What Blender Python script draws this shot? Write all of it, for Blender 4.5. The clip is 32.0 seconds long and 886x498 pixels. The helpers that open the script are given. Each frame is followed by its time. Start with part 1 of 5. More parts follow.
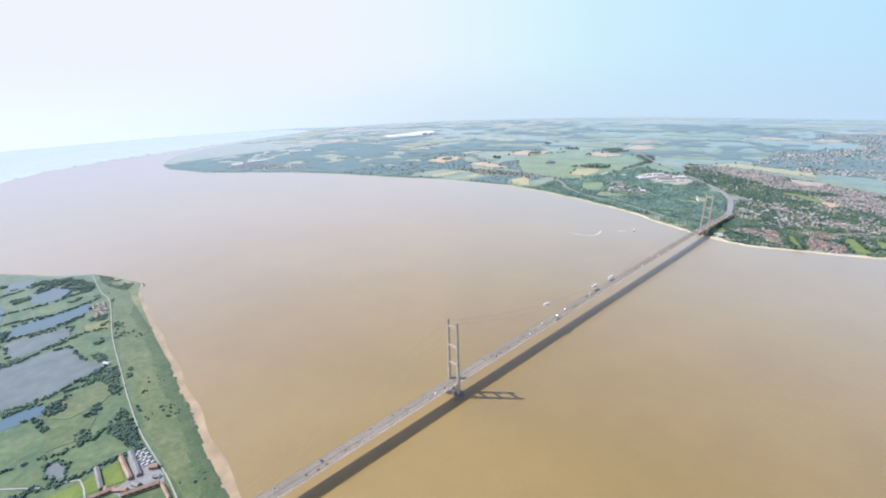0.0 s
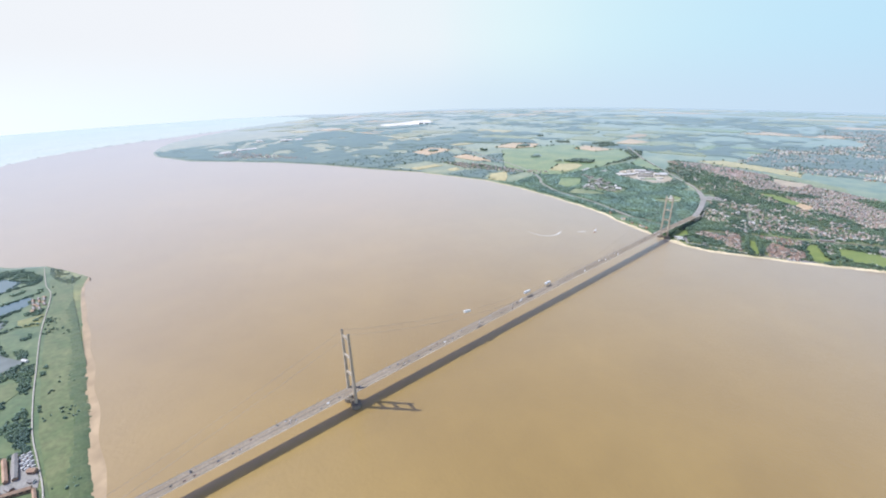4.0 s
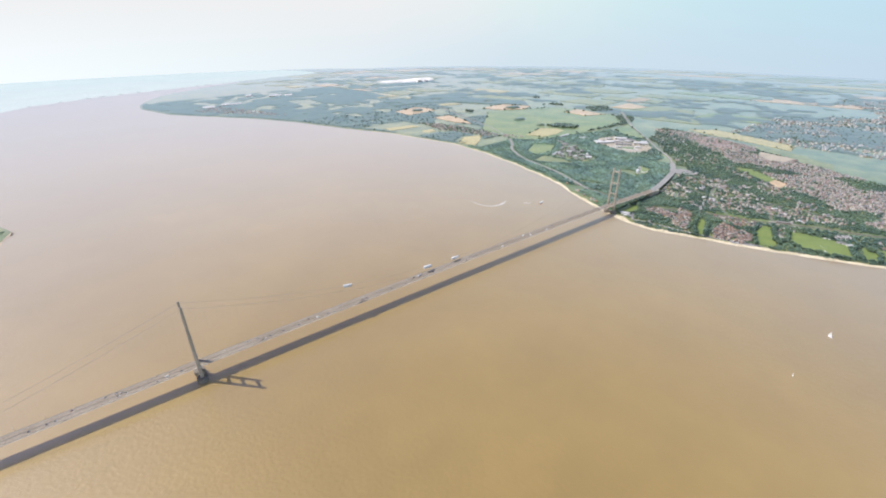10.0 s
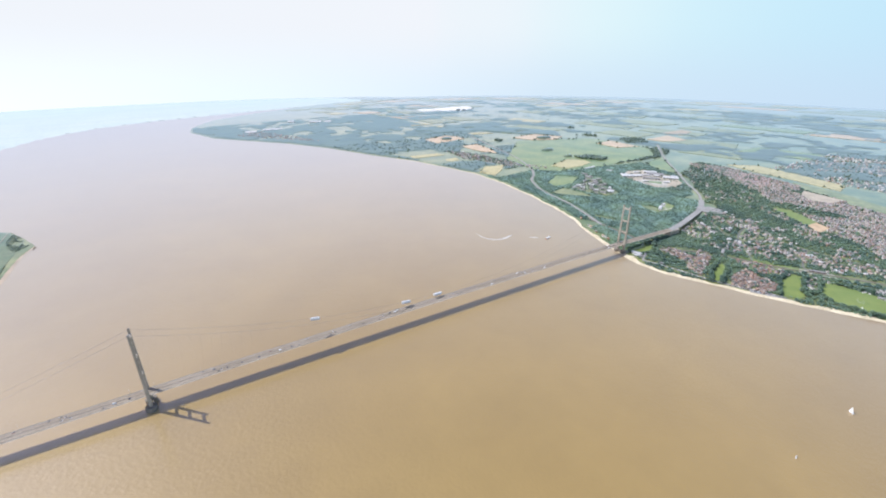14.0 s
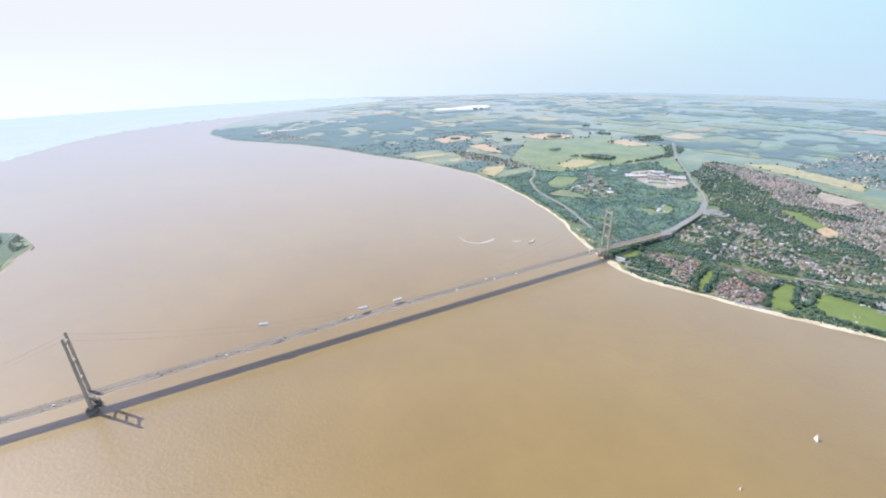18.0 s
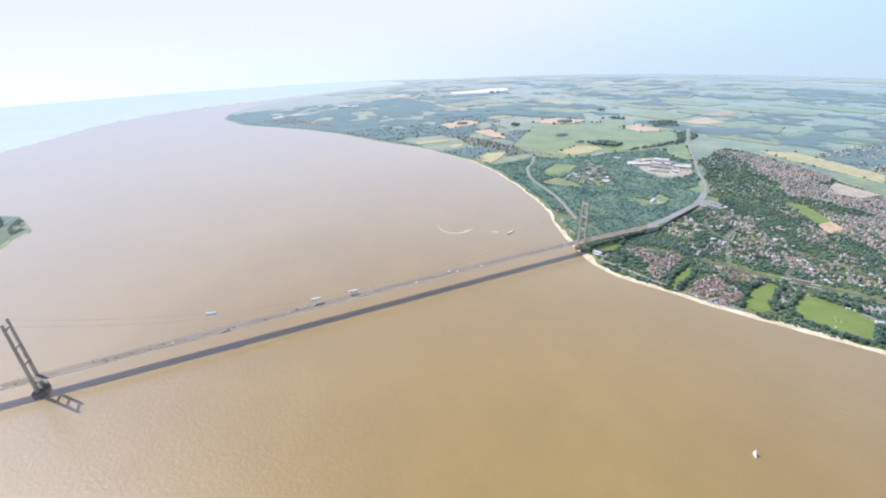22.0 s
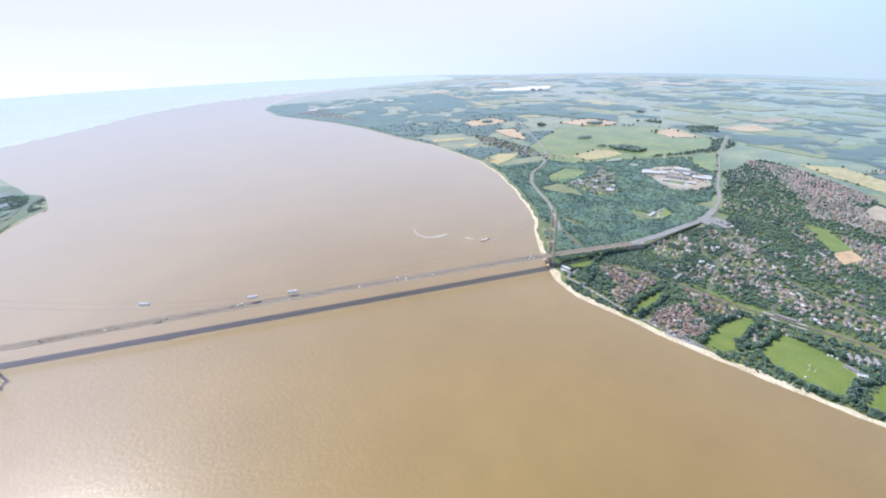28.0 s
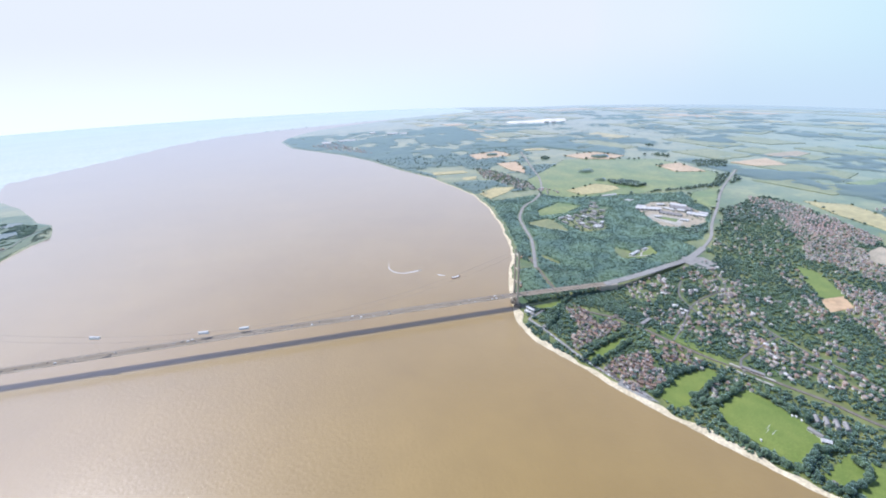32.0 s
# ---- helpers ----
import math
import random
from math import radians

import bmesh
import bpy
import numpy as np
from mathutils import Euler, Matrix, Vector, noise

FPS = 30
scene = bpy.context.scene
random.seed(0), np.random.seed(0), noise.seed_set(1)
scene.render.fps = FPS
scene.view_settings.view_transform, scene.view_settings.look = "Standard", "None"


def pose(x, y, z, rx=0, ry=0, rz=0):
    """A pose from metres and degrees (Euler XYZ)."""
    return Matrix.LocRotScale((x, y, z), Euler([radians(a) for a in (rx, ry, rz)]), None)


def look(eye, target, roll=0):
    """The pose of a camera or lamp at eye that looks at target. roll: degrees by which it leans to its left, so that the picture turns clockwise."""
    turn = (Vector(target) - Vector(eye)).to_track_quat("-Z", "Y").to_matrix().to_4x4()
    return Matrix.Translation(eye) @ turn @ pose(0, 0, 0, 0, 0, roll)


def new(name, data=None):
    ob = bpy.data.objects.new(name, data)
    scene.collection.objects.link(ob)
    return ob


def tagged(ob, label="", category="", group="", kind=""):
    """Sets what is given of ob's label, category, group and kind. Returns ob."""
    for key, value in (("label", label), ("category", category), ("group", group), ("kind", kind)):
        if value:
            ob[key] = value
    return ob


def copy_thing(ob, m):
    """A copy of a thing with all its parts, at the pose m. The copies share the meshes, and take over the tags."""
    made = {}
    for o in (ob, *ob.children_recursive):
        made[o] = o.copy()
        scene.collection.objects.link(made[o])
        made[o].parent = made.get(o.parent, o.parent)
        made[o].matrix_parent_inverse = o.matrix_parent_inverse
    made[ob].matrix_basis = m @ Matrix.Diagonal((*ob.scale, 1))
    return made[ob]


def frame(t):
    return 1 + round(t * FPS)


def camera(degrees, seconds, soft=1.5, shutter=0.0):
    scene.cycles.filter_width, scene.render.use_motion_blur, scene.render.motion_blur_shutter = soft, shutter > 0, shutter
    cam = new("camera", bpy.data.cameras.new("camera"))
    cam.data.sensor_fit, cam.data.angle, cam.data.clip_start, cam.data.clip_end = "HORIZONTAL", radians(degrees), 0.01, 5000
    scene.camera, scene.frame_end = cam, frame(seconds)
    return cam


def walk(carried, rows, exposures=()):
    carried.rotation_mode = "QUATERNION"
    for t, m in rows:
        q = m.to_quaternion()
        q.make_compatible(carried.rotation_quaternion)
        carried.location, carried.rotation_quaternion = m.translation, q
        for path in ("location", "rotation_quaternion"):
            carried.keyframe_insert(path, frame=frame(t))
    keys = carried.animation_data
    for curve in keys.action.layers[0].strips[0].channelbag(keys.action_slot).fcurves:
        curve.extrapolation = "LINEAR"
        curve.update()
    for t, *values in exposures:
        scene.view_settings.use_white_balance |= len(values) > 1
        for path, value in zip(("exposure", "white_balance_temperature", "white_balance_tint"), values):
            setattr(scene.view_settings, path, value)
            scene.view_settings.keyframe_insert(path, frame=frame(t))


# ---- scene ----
K = 0.4  # everything is built at two fifths of full size, so that the far country lies within the lens's reach

# camera: seconds, x, y, z in full-size metres, yaw, pitch, roll
PATH = [
    (0.0, 557.8, -519.9, 600.6, 47.39, -20.14, 1.77),
    (0.5, 573.9, -495.3, 604.2, 47.55, -20.78, 1.62),
    (1.0, 590.1, -471.3, 607.5, 47.41, -21.39, 1.69),
    (1.5, 606.1, -447.8, 610.6, 47.31, -21.36, 1.70),
    (2.0, 621.4, -425.2, 613.4, 47.58, -21.60, 1.66),
    (2.5, 636.5, -402.1, 616.4, 48.06, -21.62, 1.56),
    (3.0, 652.0, -379.2, 619.4, 48.50, -21.79, 1.47),
    (3.5, 667.3, -355.6, 623.2, 48.69, -21.67, 1.39),
    (5.5, 729.0, -259.0, 639.2, 50.36, -21.00, 0.96),
    (6.0, 741.5, -237.1, 641.0, 50.78, -19.38, 1.14),
    (6.5, 754.3, -214.4, 641.0, 51.20, -18.45, 1.22),
    (7.0, 767.8, -188.7, 639.4, 51.08, -18.97, 1.16),
    (7.5, 781.2, -162.3, 635.7, 50.60, -20.30, 0.89),
    (8.0, 793.7, -136.0, 631.8, 50.12, -21.68, 0.66),
    (8.5, 805.4, -111.1, 628.5, 50.12, -22.67, 0.34),
    (9.0, 815.9, -86.5, 626.4, 50.58, -23.94, 0.19),
    (9.5, 825.9, -61.6, 625.1, 51.24, -25.40, 0.18),
    (10.0, 836.1, -37.2, 623.6, 51.93, -26.55, 0.22),
    (10.5, 844.4, -14.1, 622.4, 52.62, -27.47, 0.23),
    (11.0, 850.0, 7.9, 622.6, 53.58, -27.63, 0.11),
    (11.5, 854.1, 28.4, 624.3, 54.70, -27.16, -0.07),
    (12.0, 857.7, 47.6, 626.1, 55.69, -26.18, -0.16),
    (12.5, 861.6, 66.2, 626.6, 56.68, -24.74, -0.02),
    (13.0, 867.3, 85.0, 625.4, 57.32, -23.71, 0.05),
    (13.5, 874.4, 105.1, 625.2, 57.81, -23.22, 0.02),
    (14.0, 882.4, 127.0, 626.1, 58.01, -23.28, 0.16),
    (14.5, 891.1, 149.7, 626.8, 58.20, -23.49, 0.14),
    (16.5, 921.5, 237.5, 625.6, 59.92, -25.11, 0.28),
    (17.0, 929.1, 259.2, 626.5, 60.57, -24.71, 0.55),
    (17.5, 936.6, 280.4, 628.3, 61.16, -24.25, 0.95),
    (18.0, 944.7, 300.2, 629.2, 61.63, -23.42, 1.24),
    (18.5, 953.1, 320.2, 629.3, 62.04, -22.76, 1.54),
    (19.0, 960.3, 342.0, 629.8, 62.26, -23.06, 1.72),
    (19.5, 967.6, 364.9, 630.2, 62.36, -23.81, 1.77),
    (20.0, 975.7, 388.9, 630.0, 62.52, -24.42, 1.75),
    (20.5, 983.1, 412.9, 630.7, 62.88, -25.05, 1.74),
    (21.0, 988.7, 435.2, 631.7, 63.53, -25.25, 1.79),
    (21.5, 993.6, 456.9, 631.9, 64.38, -25.18, 1.84),
    (22.0, 997.8, 479.0, 631.4, 65.19, -25.34, 1.85),
    (22.5, 1002.4, 501.2, 630.6, 65.76, -25.35, 1.81),
    (23.0, 1006.9, 523.3, 629.8, 66.26, -24.96, 1.80),
    (23.5, 1011.4, 546.8, 628.9, 66.76, -24.29, 1.83),
    (24.0, 1015.7, 570.8, 628.7, 67.16, -24.39, 1.85),
    (24.5, 1019.9, 595.2, 628.7, 67.47, -25.06, 1.85),
    (25.0, 1023.5, 619.3, 628.1, 67.78, -25.59, 1.70),
    (25.5, 1027.7, 642.6, 626.6, 68.27, -25.93, 1.57),
    (27.5, 1041.2, 734.2, 631.5, 71.88, -26.32, 1.42),
    (28.0, 1043.8, 757.2, 631.7, 72.61, -25.72, 1.30),
    (28.5, 1046.7, 780.2, 632.0, 73.27, -25.35, 1.15),
    (29.0, 1050.1, 803.3, 633.6, 73.87, -25.00, 1.07),
    (29.5, 1053.9, 826.9, 636.2, 74.43, -24.20, 1.24),
    (30.0, 1057.1, 850.9, 638.9, 74.95, -23.44, 1.51),
    (30.5, 1060.3, 875.5, 640.8, 75.51, -22.74, 1.68),
    (31.0, 1063.0, 899.9, 642.0, 75.94, -22.03, 1.81),
    (31.5, 1065.5, 923.4, 643.2, 76.12, -21.78, 1.87),
    (32.0, 1067.1, 946.5, 644.6, 76.09, -21.97, 1.82),
]
cam = camera(90.0, 32.0, soft=2.0)
walk(cam, [(t, pose(x * K, y * K, z * K, 90 + pitch, roll, yaw)) for t, x, y, z, yaw, pitch, roll in PATH],
     exposures=[(0.0, -0.14, 6000, 10), (6.0, -0.15, 6270, 10), (9.0, -0.21, 6400, 10), (11.0, -0.18, 6440, 10), (13.0, -0.14, 6210, 10), (17.0, -0.13, 6030, 10), (22.0, -0.13, 5990, 10), (28.0, -0.14, 5910, 10),
                (32.0, -0.19, 5770, 10)])

# ---- light ----
SUN_WAY = Vector((-0.58, -0.525, 1.0)).normalized()  # from the ground towards the sun
world = bpy.data.worlds.new("world")
scene.world = world
world.use_nodes = True
wn, wl = world.node_tree.nodes, world.node_tree.links
sky = wn.new("ShaderNodeTexSky")
sky.sky_type, sky.sun_disc = "NISHITA", False
sky.sun_elevation = math.asin(SUN_WAY.z)
sky.sun_rotation = math.atan2(SUN_WAY.x, SUN_WAY.y)
sky.altitude, sky.air_density, sky.dust_density, sky.ozone_density = 200, 1.0, 3.0, 1.5
# the wide country falls away, so the sky's own horizon is brought down to it; a bright summer haze lies over the horizon, whitest towards the sun
way = wn.new("ShaderNodeTexCoord").outputs["Generated"]
split = wn.new("ShaderNodeSeparateXYZ")
wl.new(way, split.inputs[0])
lowered = wn.new("ShaderNodeMath")
lowered.operation = "ADD"
lowered.inputs[1].default_value = 0.085
wl.new(split.outputs["Z"], lowered.inputs[0])
floor_z = wn.new("ShaderNodeMath")
floor_z.operation = "MAXIMUM"
floor_z.inputs[1].default_value = 0.004
wl.new(lowered.outputs[0], floor_z.inputs[0])
joined = wn.new("ShaderNodeCombineXYZ")
for axis in ("X", "Y"):
    wl.new(split.outputs[axis], joined.inputs[axis])
wl.new(floor_z.outputs[0], joined.inputs["Z"])
wl.new(joined.outputs[0], sky.inputs["Vector"])
sunward = wn.new("ShaderNodeVectorMath")
sunward.operation = "DOT_PRODUCT"
sunward.inputs[1].default_value = Vector((SUN_WAY.x, SUN_WAY.y, 0)).normalized()
wl.new(way, sunward.inputs[0])
span = wn.new("ShaderNodeMapRange")
span.inputs["From Min"].default_value, span.inputs["From Max"].default_value = -0.6, 1.0
wl.new(sunward.outputs["Value"], span.inputs["Value"])
haze = wn.new("ShaderNodeValToRGB")
for k, (place, tone) in enumerate([(0.0, (0.60, 0.86, 1.03)), (0.27, (0.76, 0.96, 1.08)), (0.44, (0.93, 1.03, 1.1)), (0.58, (1.04, 1.1, 1.13)), (0.76, (1.42, 1.45, 1.5)),
                                   (0.92, (2.5, 2.6, 2.75)), (1.0, (3.6, 3.75, 3.95))]):
    stop = haze.color_ramp.elements[k] if k < 2 else haze.color_ramp.elements.new(place)
    stop.position, stop.color = place, (*tone, 1)
haze.color_ramp.interpolation = "CARDINAL"
wl.new(span.outputs[0], haze.inputs[0])
depth = wn.new("ShaderNodeMapRange")
depth.interpolation_type = "SMOOTHSTEP"
depth.inputs["From Min"].default_value, depth.inputs["From Max"].default_value = 0.2, 0.62
depth.inputs["To Min"].default_value, depth.inputs["To Max"].default_value = 1.0, 0.08
wl.new(split.outputs["Z"], depth.inputs["Value"])
clear_sky = wn.new("ShaderNodeMix")
clear_sky.data_type, clear_sky.blend_type = "RGBA", "MULTIPLY"
clear_sky.inputs[0].default_value = 1.0
clear_sky.inputs[7].default_value = (0.083, 0.092, 0.155, 1)
wl.new(sky.outputs[0], clear_sky.inputs[6])
veil = wn.new("ShaderNodeMix")
veil.data_type = "RGBA"
wl.new(depth.outputs[0], veil.inputs[0])
wl.new(clear_sky.outputs[2], veil.inputs[6])
wl.new(haze.outputs[0], veil.inputs[7])
low = wn.new("ShaderNodeMapRange")
low.interpolation_type = "SMOOTHSTEP"
low.inputs["From Min"].default_value, low.inputs["From Max"].default_value = -0.085, 0.075
low.inputs["To Min"].default_value, low.inputs["To Max"].default_value = 0.9, 0.0
wl.new(split.outputs["Z"], low.inputs["Value"])
mist = wn.new("ShaderNodeValToRGB")
for k, (place, tone) in enumerate([(0.0, (0.65, 0.80, 0.94)), (0.4, (0.75, 0.88, 0.98)), (0.62, (0.91, 1.01, 1.06)), (0.8, (1.03, 1.12, 1.15)), (1.0, (1.22, 1.27, 1.3))]):
    stop = mist.color_ramp.elements[k] if k < 2 else mist.color_ramp.elements.new(place)
    stop.position, stop.color = place, (*tone, 1)
wl.new(span.outputs[0], mist.inputs[0])
band = wn.new("ShaderNodeMix")
band.data_type = "RGBA"
wl.new(low.outputs[0], band.inputs[0])
wl.new(veil.outputs[2], band.inputs[6])
wl.new(mist.outputs[0], band.inputs[7])
wl.new(band.outputs[2], wn["Background"].inputs["Color"])
wn["Background"].inputs["Strength"].default_value = 1.0
sun_data = bpy.data.lights.new("sun", "SUN")
sun_data.energy, sun_data.angle, sun_data.color = 4.9, radians(0.6), (1.0, 0.94, 0.86)
sun = new("sun", sun_data)
sun.matrix_world = look((SUN_WAY * 900)[:], (0, 0, 0))


# ---- materials ----
def noise_node(n, l, pos, size, detail=4, rough=0.55):
    """Noise with features of that many full-size metres."""
    tex = n.new("ShaderNodeTexNoise")
    tex.inputs["Scale"].default_value = 1 / (size * K)
    tex.inputs["Detail"].default_value, tex.inputs["Roughness"].default_value = detail, rough
    l.new(pos, tex.inputs["Vector"])
    return tex.outputs["Fac"]


def ramp(n, l, fac, stops):
    r = n.new("ShaderNodeValToRGB")
    while len(r.color_ramp.elements) < len(stops):
        r.color_ramp.elements.new(0.5)
    for e, (p, c) in zip(r.color_ramp.elements, stops):
        e.position, e.color = p, (*c, 1)
    l.new(fac, r.inputs[0])
    return r.outputs[0]


def mix(n, l, fac, a, b, blend="MIX"):
    m = n.new("ShaderNodeMix")
    m.data_type, m.blend_type = "RGBA", blend
    for value, socket in ((fac, m.inputs[0]), (a, m.inputs[6]), (b, m.inputs[7])):
        if isinstance(value, (int, float)):
            socket.default_value = value
        elif isinstance(value, tuple):
            socket.default_value = (*value, 1)
        else:
            l.new(value, socket)
    return m.outputs[2]


def surface(name, a, b, size=30.0, fine=4.0, rough=0.8, metal=0.0, bump=0.0, sheen=0.0, haze_rough=0.45, spec=0.3, vary=0.0, islands=False,
            low=0.35, high=0.65, haze_coat=0.0, tint=(0.74, 0.82, 1.0)):
    """Two colours in patches of that size with finer grain over them; vary: change from object to object or island to
    island; the coat and tinted sheen stand in for haze.
    """
    m = bpy.data.materials.new(name)
    m.use_nodes = True
    n, l = m.node_tree.nodes, m.node_tree.links
    p = n["Principled BSDF"]
    pos = n.new("ShaderNodeNewGeometry").outputs["Position"]
    colour = ramp(n, l, noise_node(n, l, pos, size), [(low, a), (high, b)])
    grain = noise_node(n, l, pos, fine, 3)
    shade = ramp(n, l, grain, [(0.3, (0.78, 0.78, 0.78)), (0.7, (1.2, 1.2, 1.2))])
    colour = mix(n, l, 1.0, colour, shade, "MULTIPLY")
    if vary:
        source = n.new("ShaderNodeNewGeometry").outputs["Random Per Island"] if islands else n.new("ShaderNodeObjectInfo").outputs["Random"]
        tone = ramp(n, l, source, [(0.0, (1 - vary,) * 3), (1.0, (1 + vary,) * 3)])
        colour = mix(n, l, 1.0, colour, tone, "MULTIPLY")
    l.new(colour, p.inputs["Base Color"])
    p.inputs["Roughness"].default_value, p.inputs["Metallic"].default_value = rough, metal
    p.inputs["Specular IOR Level"].default_value = spec
    if haze_coat:
        p.inputs["Coat Weight"].default_value, p.inputs["Coat Roughness"].default_value, p.inputs["Coat IOR"].default_value = haze_coat, 0.13, 1.5
    if sheen:
        p.inputs["Sheen Weight"].default_value, p.inputs["Sheen Roughness"].default_value = sheen, haze_rough
        p.inputs["Sheen Tint"].default_value = (*tint, 1)
    if bump:
        b_node = n.new("ShaderNodeBump")
        b_node.inputs["Strength"].default_value, b_node.inputs["Distance"].default_value = 0.6, bump * K
        l.new(grain, b_node.inputs["Height"])
        l.new(b_node.outputs[0], p.inputs["Normal"])
    return m


def palette(name, colours, rough=0.8, spec=0.3, islands=True, sheen=0.75):
    """One of several colours for each piece."""
    m = bpy.data.materials.new(name)
    m.use_nodes = True
    n, l = m.node_tree.nodes, m.node_tree.links
    p = n["Principled BSDF"]
    source = n.new("ShaderNodeNewGeometry").outputs["Random Per Island"] if islands else n.new("ShaderNodeObjectInfo").outputs["Random"]
    r = n.new("ShaderNodeValToRGB")
    r.color_ramp.interpolation = "CONSTANT"
    while len(r.color_ramp.elements) < len(colours):
        r.color_ramp.elements.new(0.5)
    for k, (e, c) in enumerate(zip(r.color_ramp.elements, colours)):
        e.position, e.color = k / len(colours), (*c, 1)
    l.new(source, r.inputs[0])
    pos = n.new("ShaderNodeNewGeometry").outputs["Position"]
    shade = ramp(n, l, noise_node(n, l, pos, 3.0, 3), [(0.3, (0.75, 0.75, 0.75)), (0.7, (1.2, 1.2, 1.2))])
    l.new(mix(n, l, 1.0, r.outputs[0], shade, "MULTIPLY"), p.inputs["Base Color"])
    p.inputs["Roughness"].default_value, p.inputs["Specular IOR Level"].default_value = rough, spec
    # bluish sheen laid over every piece in place of haze
    if sheen:
        p.inputs["Sheen Weight"].default_value, p.inputs["Sheen Roughness"].default_value = sheen, 0.45
        p.inputs["Sheen Tint"].default_value = (0.74, 0.82, 1.0, 1)
    return m


def water_material():
    """Silty tidal water: brown body with cloudy mud patches, a skin of ripples."""
    m = bpy.data.materials.new("silty_water")
    m.use_nodes = True
    n, l = m.node_tree.nodes, m.node_tree.links
    p = n["Principled BSDF"]
    pos = n.new("ShaderNodeNewGeometry").outputs["Position"]
    broad = noise_node(n, l, pos, 900, 5, 0.6)
    body = ramp(n, l, broad, [(0.3, (0.303, 0.200, 0.052)), (0.5, (0.340, 0.229, 0.062)), (0.72, (0.382, 0.261, 0.075))])
    eddies = ramp(n, l, noise_node(n, l, pos, 160, 6, 0.65), [(0.3, (0.93, 0.93, 0.93)), (0.7, (1.05, 1.05, 1.05))])
    l.new(mix(n, l, 1.0, body, eddies, "MULTIPLY"), p.inputs["Base Color"])
    p.inputs["Roughness"].default_value, p.inputs["IOR"].default_value = 0.45, 1.5
    p.inputs["Specular IOR Level"].default_value = 0.2
    # pale sheen and a raised coat imitate haze over the far water
    p.inputs["Sheen Weight"].default_value, p.inputs["Sheen Roughness"].default_value = 1.0, 0.43
    p.inputs["Sheen Tint"].default_value = (0.92, 0.88, 1.0, 1)
    p.inputs["Coat Weight"].default_value, p.inputs["Coat Roughness"].default_value, p.inputs["Coat IOR"].default_value = 1.0, 0.17, 1.62
    waves = noise_node(n, l, pos, 9.0, 6, 0.7)
    for strength, socket in ((1.2, "Normal"), (0.3, "Coat Normal")):
        b_node = n.new("ShaderNodeBump")
        b_node.inputs["Strength"].default_value, b_node.inputs["Distance"].default_value = 1.0, strength * K
        l.new(waves, b_node.inputs["Height"])
        l.new(b_node.outputs[0], p.inputs[socket])
    return m


WATER = water_material()
GROUND = surface("rough_grass", (0.075, 0.135, 0.036), (0.25, 0.265, 0.08), 170, 25, 0.85, sheen=0.85, haze_rough=0.26, haze_coat=1.0)
BEACH = surface("pale_shingle", (0.58, 0.50, 0.33), (0.74, 0.65, 0.46), 40, 5, 0.9)
LAWN = surface("mown_grass", (0.16, 0.225, 0.042), (0.215, 0.27, 0.055), 45, 2.5, 0.85, sheen=0.3)
PASTURE = surface("pasture", (0.12, 0.20, 0.045), (0.225, 0.27, 0.065), 150, 20, 0.85, sheen=0.7, haze_rough=0.26, haze_coat=0.65)
BARLEY = surface("ripening_barley", (0.45, 0.375, 0.155), (0.52, 0.445, 0.20), 120, 20, 0.85, sheen=0.6, haze_rough=0.24, haze_coat=0.55)
STUBBLE = surface("bare_tan_soil", (0.56, 0.37, 0.20), (0.64, 0.45, 0.26), 120, 20, 0.9, sheen=0.6, haze_rough=0.24, haze_coat=0.6)
CHALK = surface("chalk_quarry", (0.62, 0.61, 0.56), (0.86, 0.85, 0.82), 90, 25, 0.9)
MARSH = surface("reed_marsh", (0.12, 0.165, 0.065), (0.19, 0.215, 0.095), 60, 12, 0.85, sheen=0.6, haze_rough=0.4)
# haze is mixed into both leaf colours: bluer, and the second one paler
LEAF = surface("summer_leaves", (0.036, 0.072, 0.042), (0.090, 0.140, 0.066), 110, 6, 0.75, vary=0.25, islands=True, low=0.4, high=0.6, sheen=0.85, haze_rough=0.47, tint=(0.60, 0.84, 0.84))
HAZED_LEAF = surface("hazed_leaves", (0.068, 0.112, 0.078), (0.124, 0.168, 0.10), 120, 14, 0.75, vary=0.12, islands=True, sheen=0.88, haze_rough=0.37, tint=(0.70, 0.86, 1.0))
BARK = surface("bark", (0.10, 0.075, 0.05), (0.14, 0.11, 0.08), 5, 1, 0.9)
ASPHALT = surface("worn_asphalt", (0.29, 0.285, 0.265), (0.35, 0.345, 0.325), 60, 3, 0.9)
DECK_ROAD = surface("pale_deck_surfacing", (0.285, 0.24, 0.18), (0.345, 0.295, 0.23), 60, 3, 0.95, spec=0.1)
TARMAC = surface("dark_street", (0.17, 0.165, 0.155), (0.22, 0.21, 0.20), 60, 3, 0.9)
# far bank ground, its base colour whitened to imitate haze
HAZED_BANK = surface("hazed_bank", (0.54, 0.60, 0.54), (0.68, 0.70, 0.64), 300, 40, 0.8, sheen=1.0, haze_rough=0.35, haze_coat=1.0, tint=(0.9, 1.0, 1.0))
GRAVEL = surface("pale_track", (0.42, 0.40, 0.35), (0.52, 0.50, 0.44), 30, 3, 0.9)
CONCRETE = surface("weathered_concrete", (0.39, 0.34, 0.27), (0.50, 0.44, 0.36), 25, 3, 0.85, bump=0.05)
STEEL = surface("painted_steel", (0.27, 0.255, 0.23), (0.33, 0.31, 0.28), 20, 2, 0.8, spec=0.15)
CABLE = surface("galvanised_cable", (0.34, 0.31, 0.27), (0.40, 0.37, 0.32), 20, 1, 0.7)
WHITE = surface("white_sheeting", (0.78, 0.78, 0.77), (0.84, 0.84, 0.83), 6, 1, 0.5)
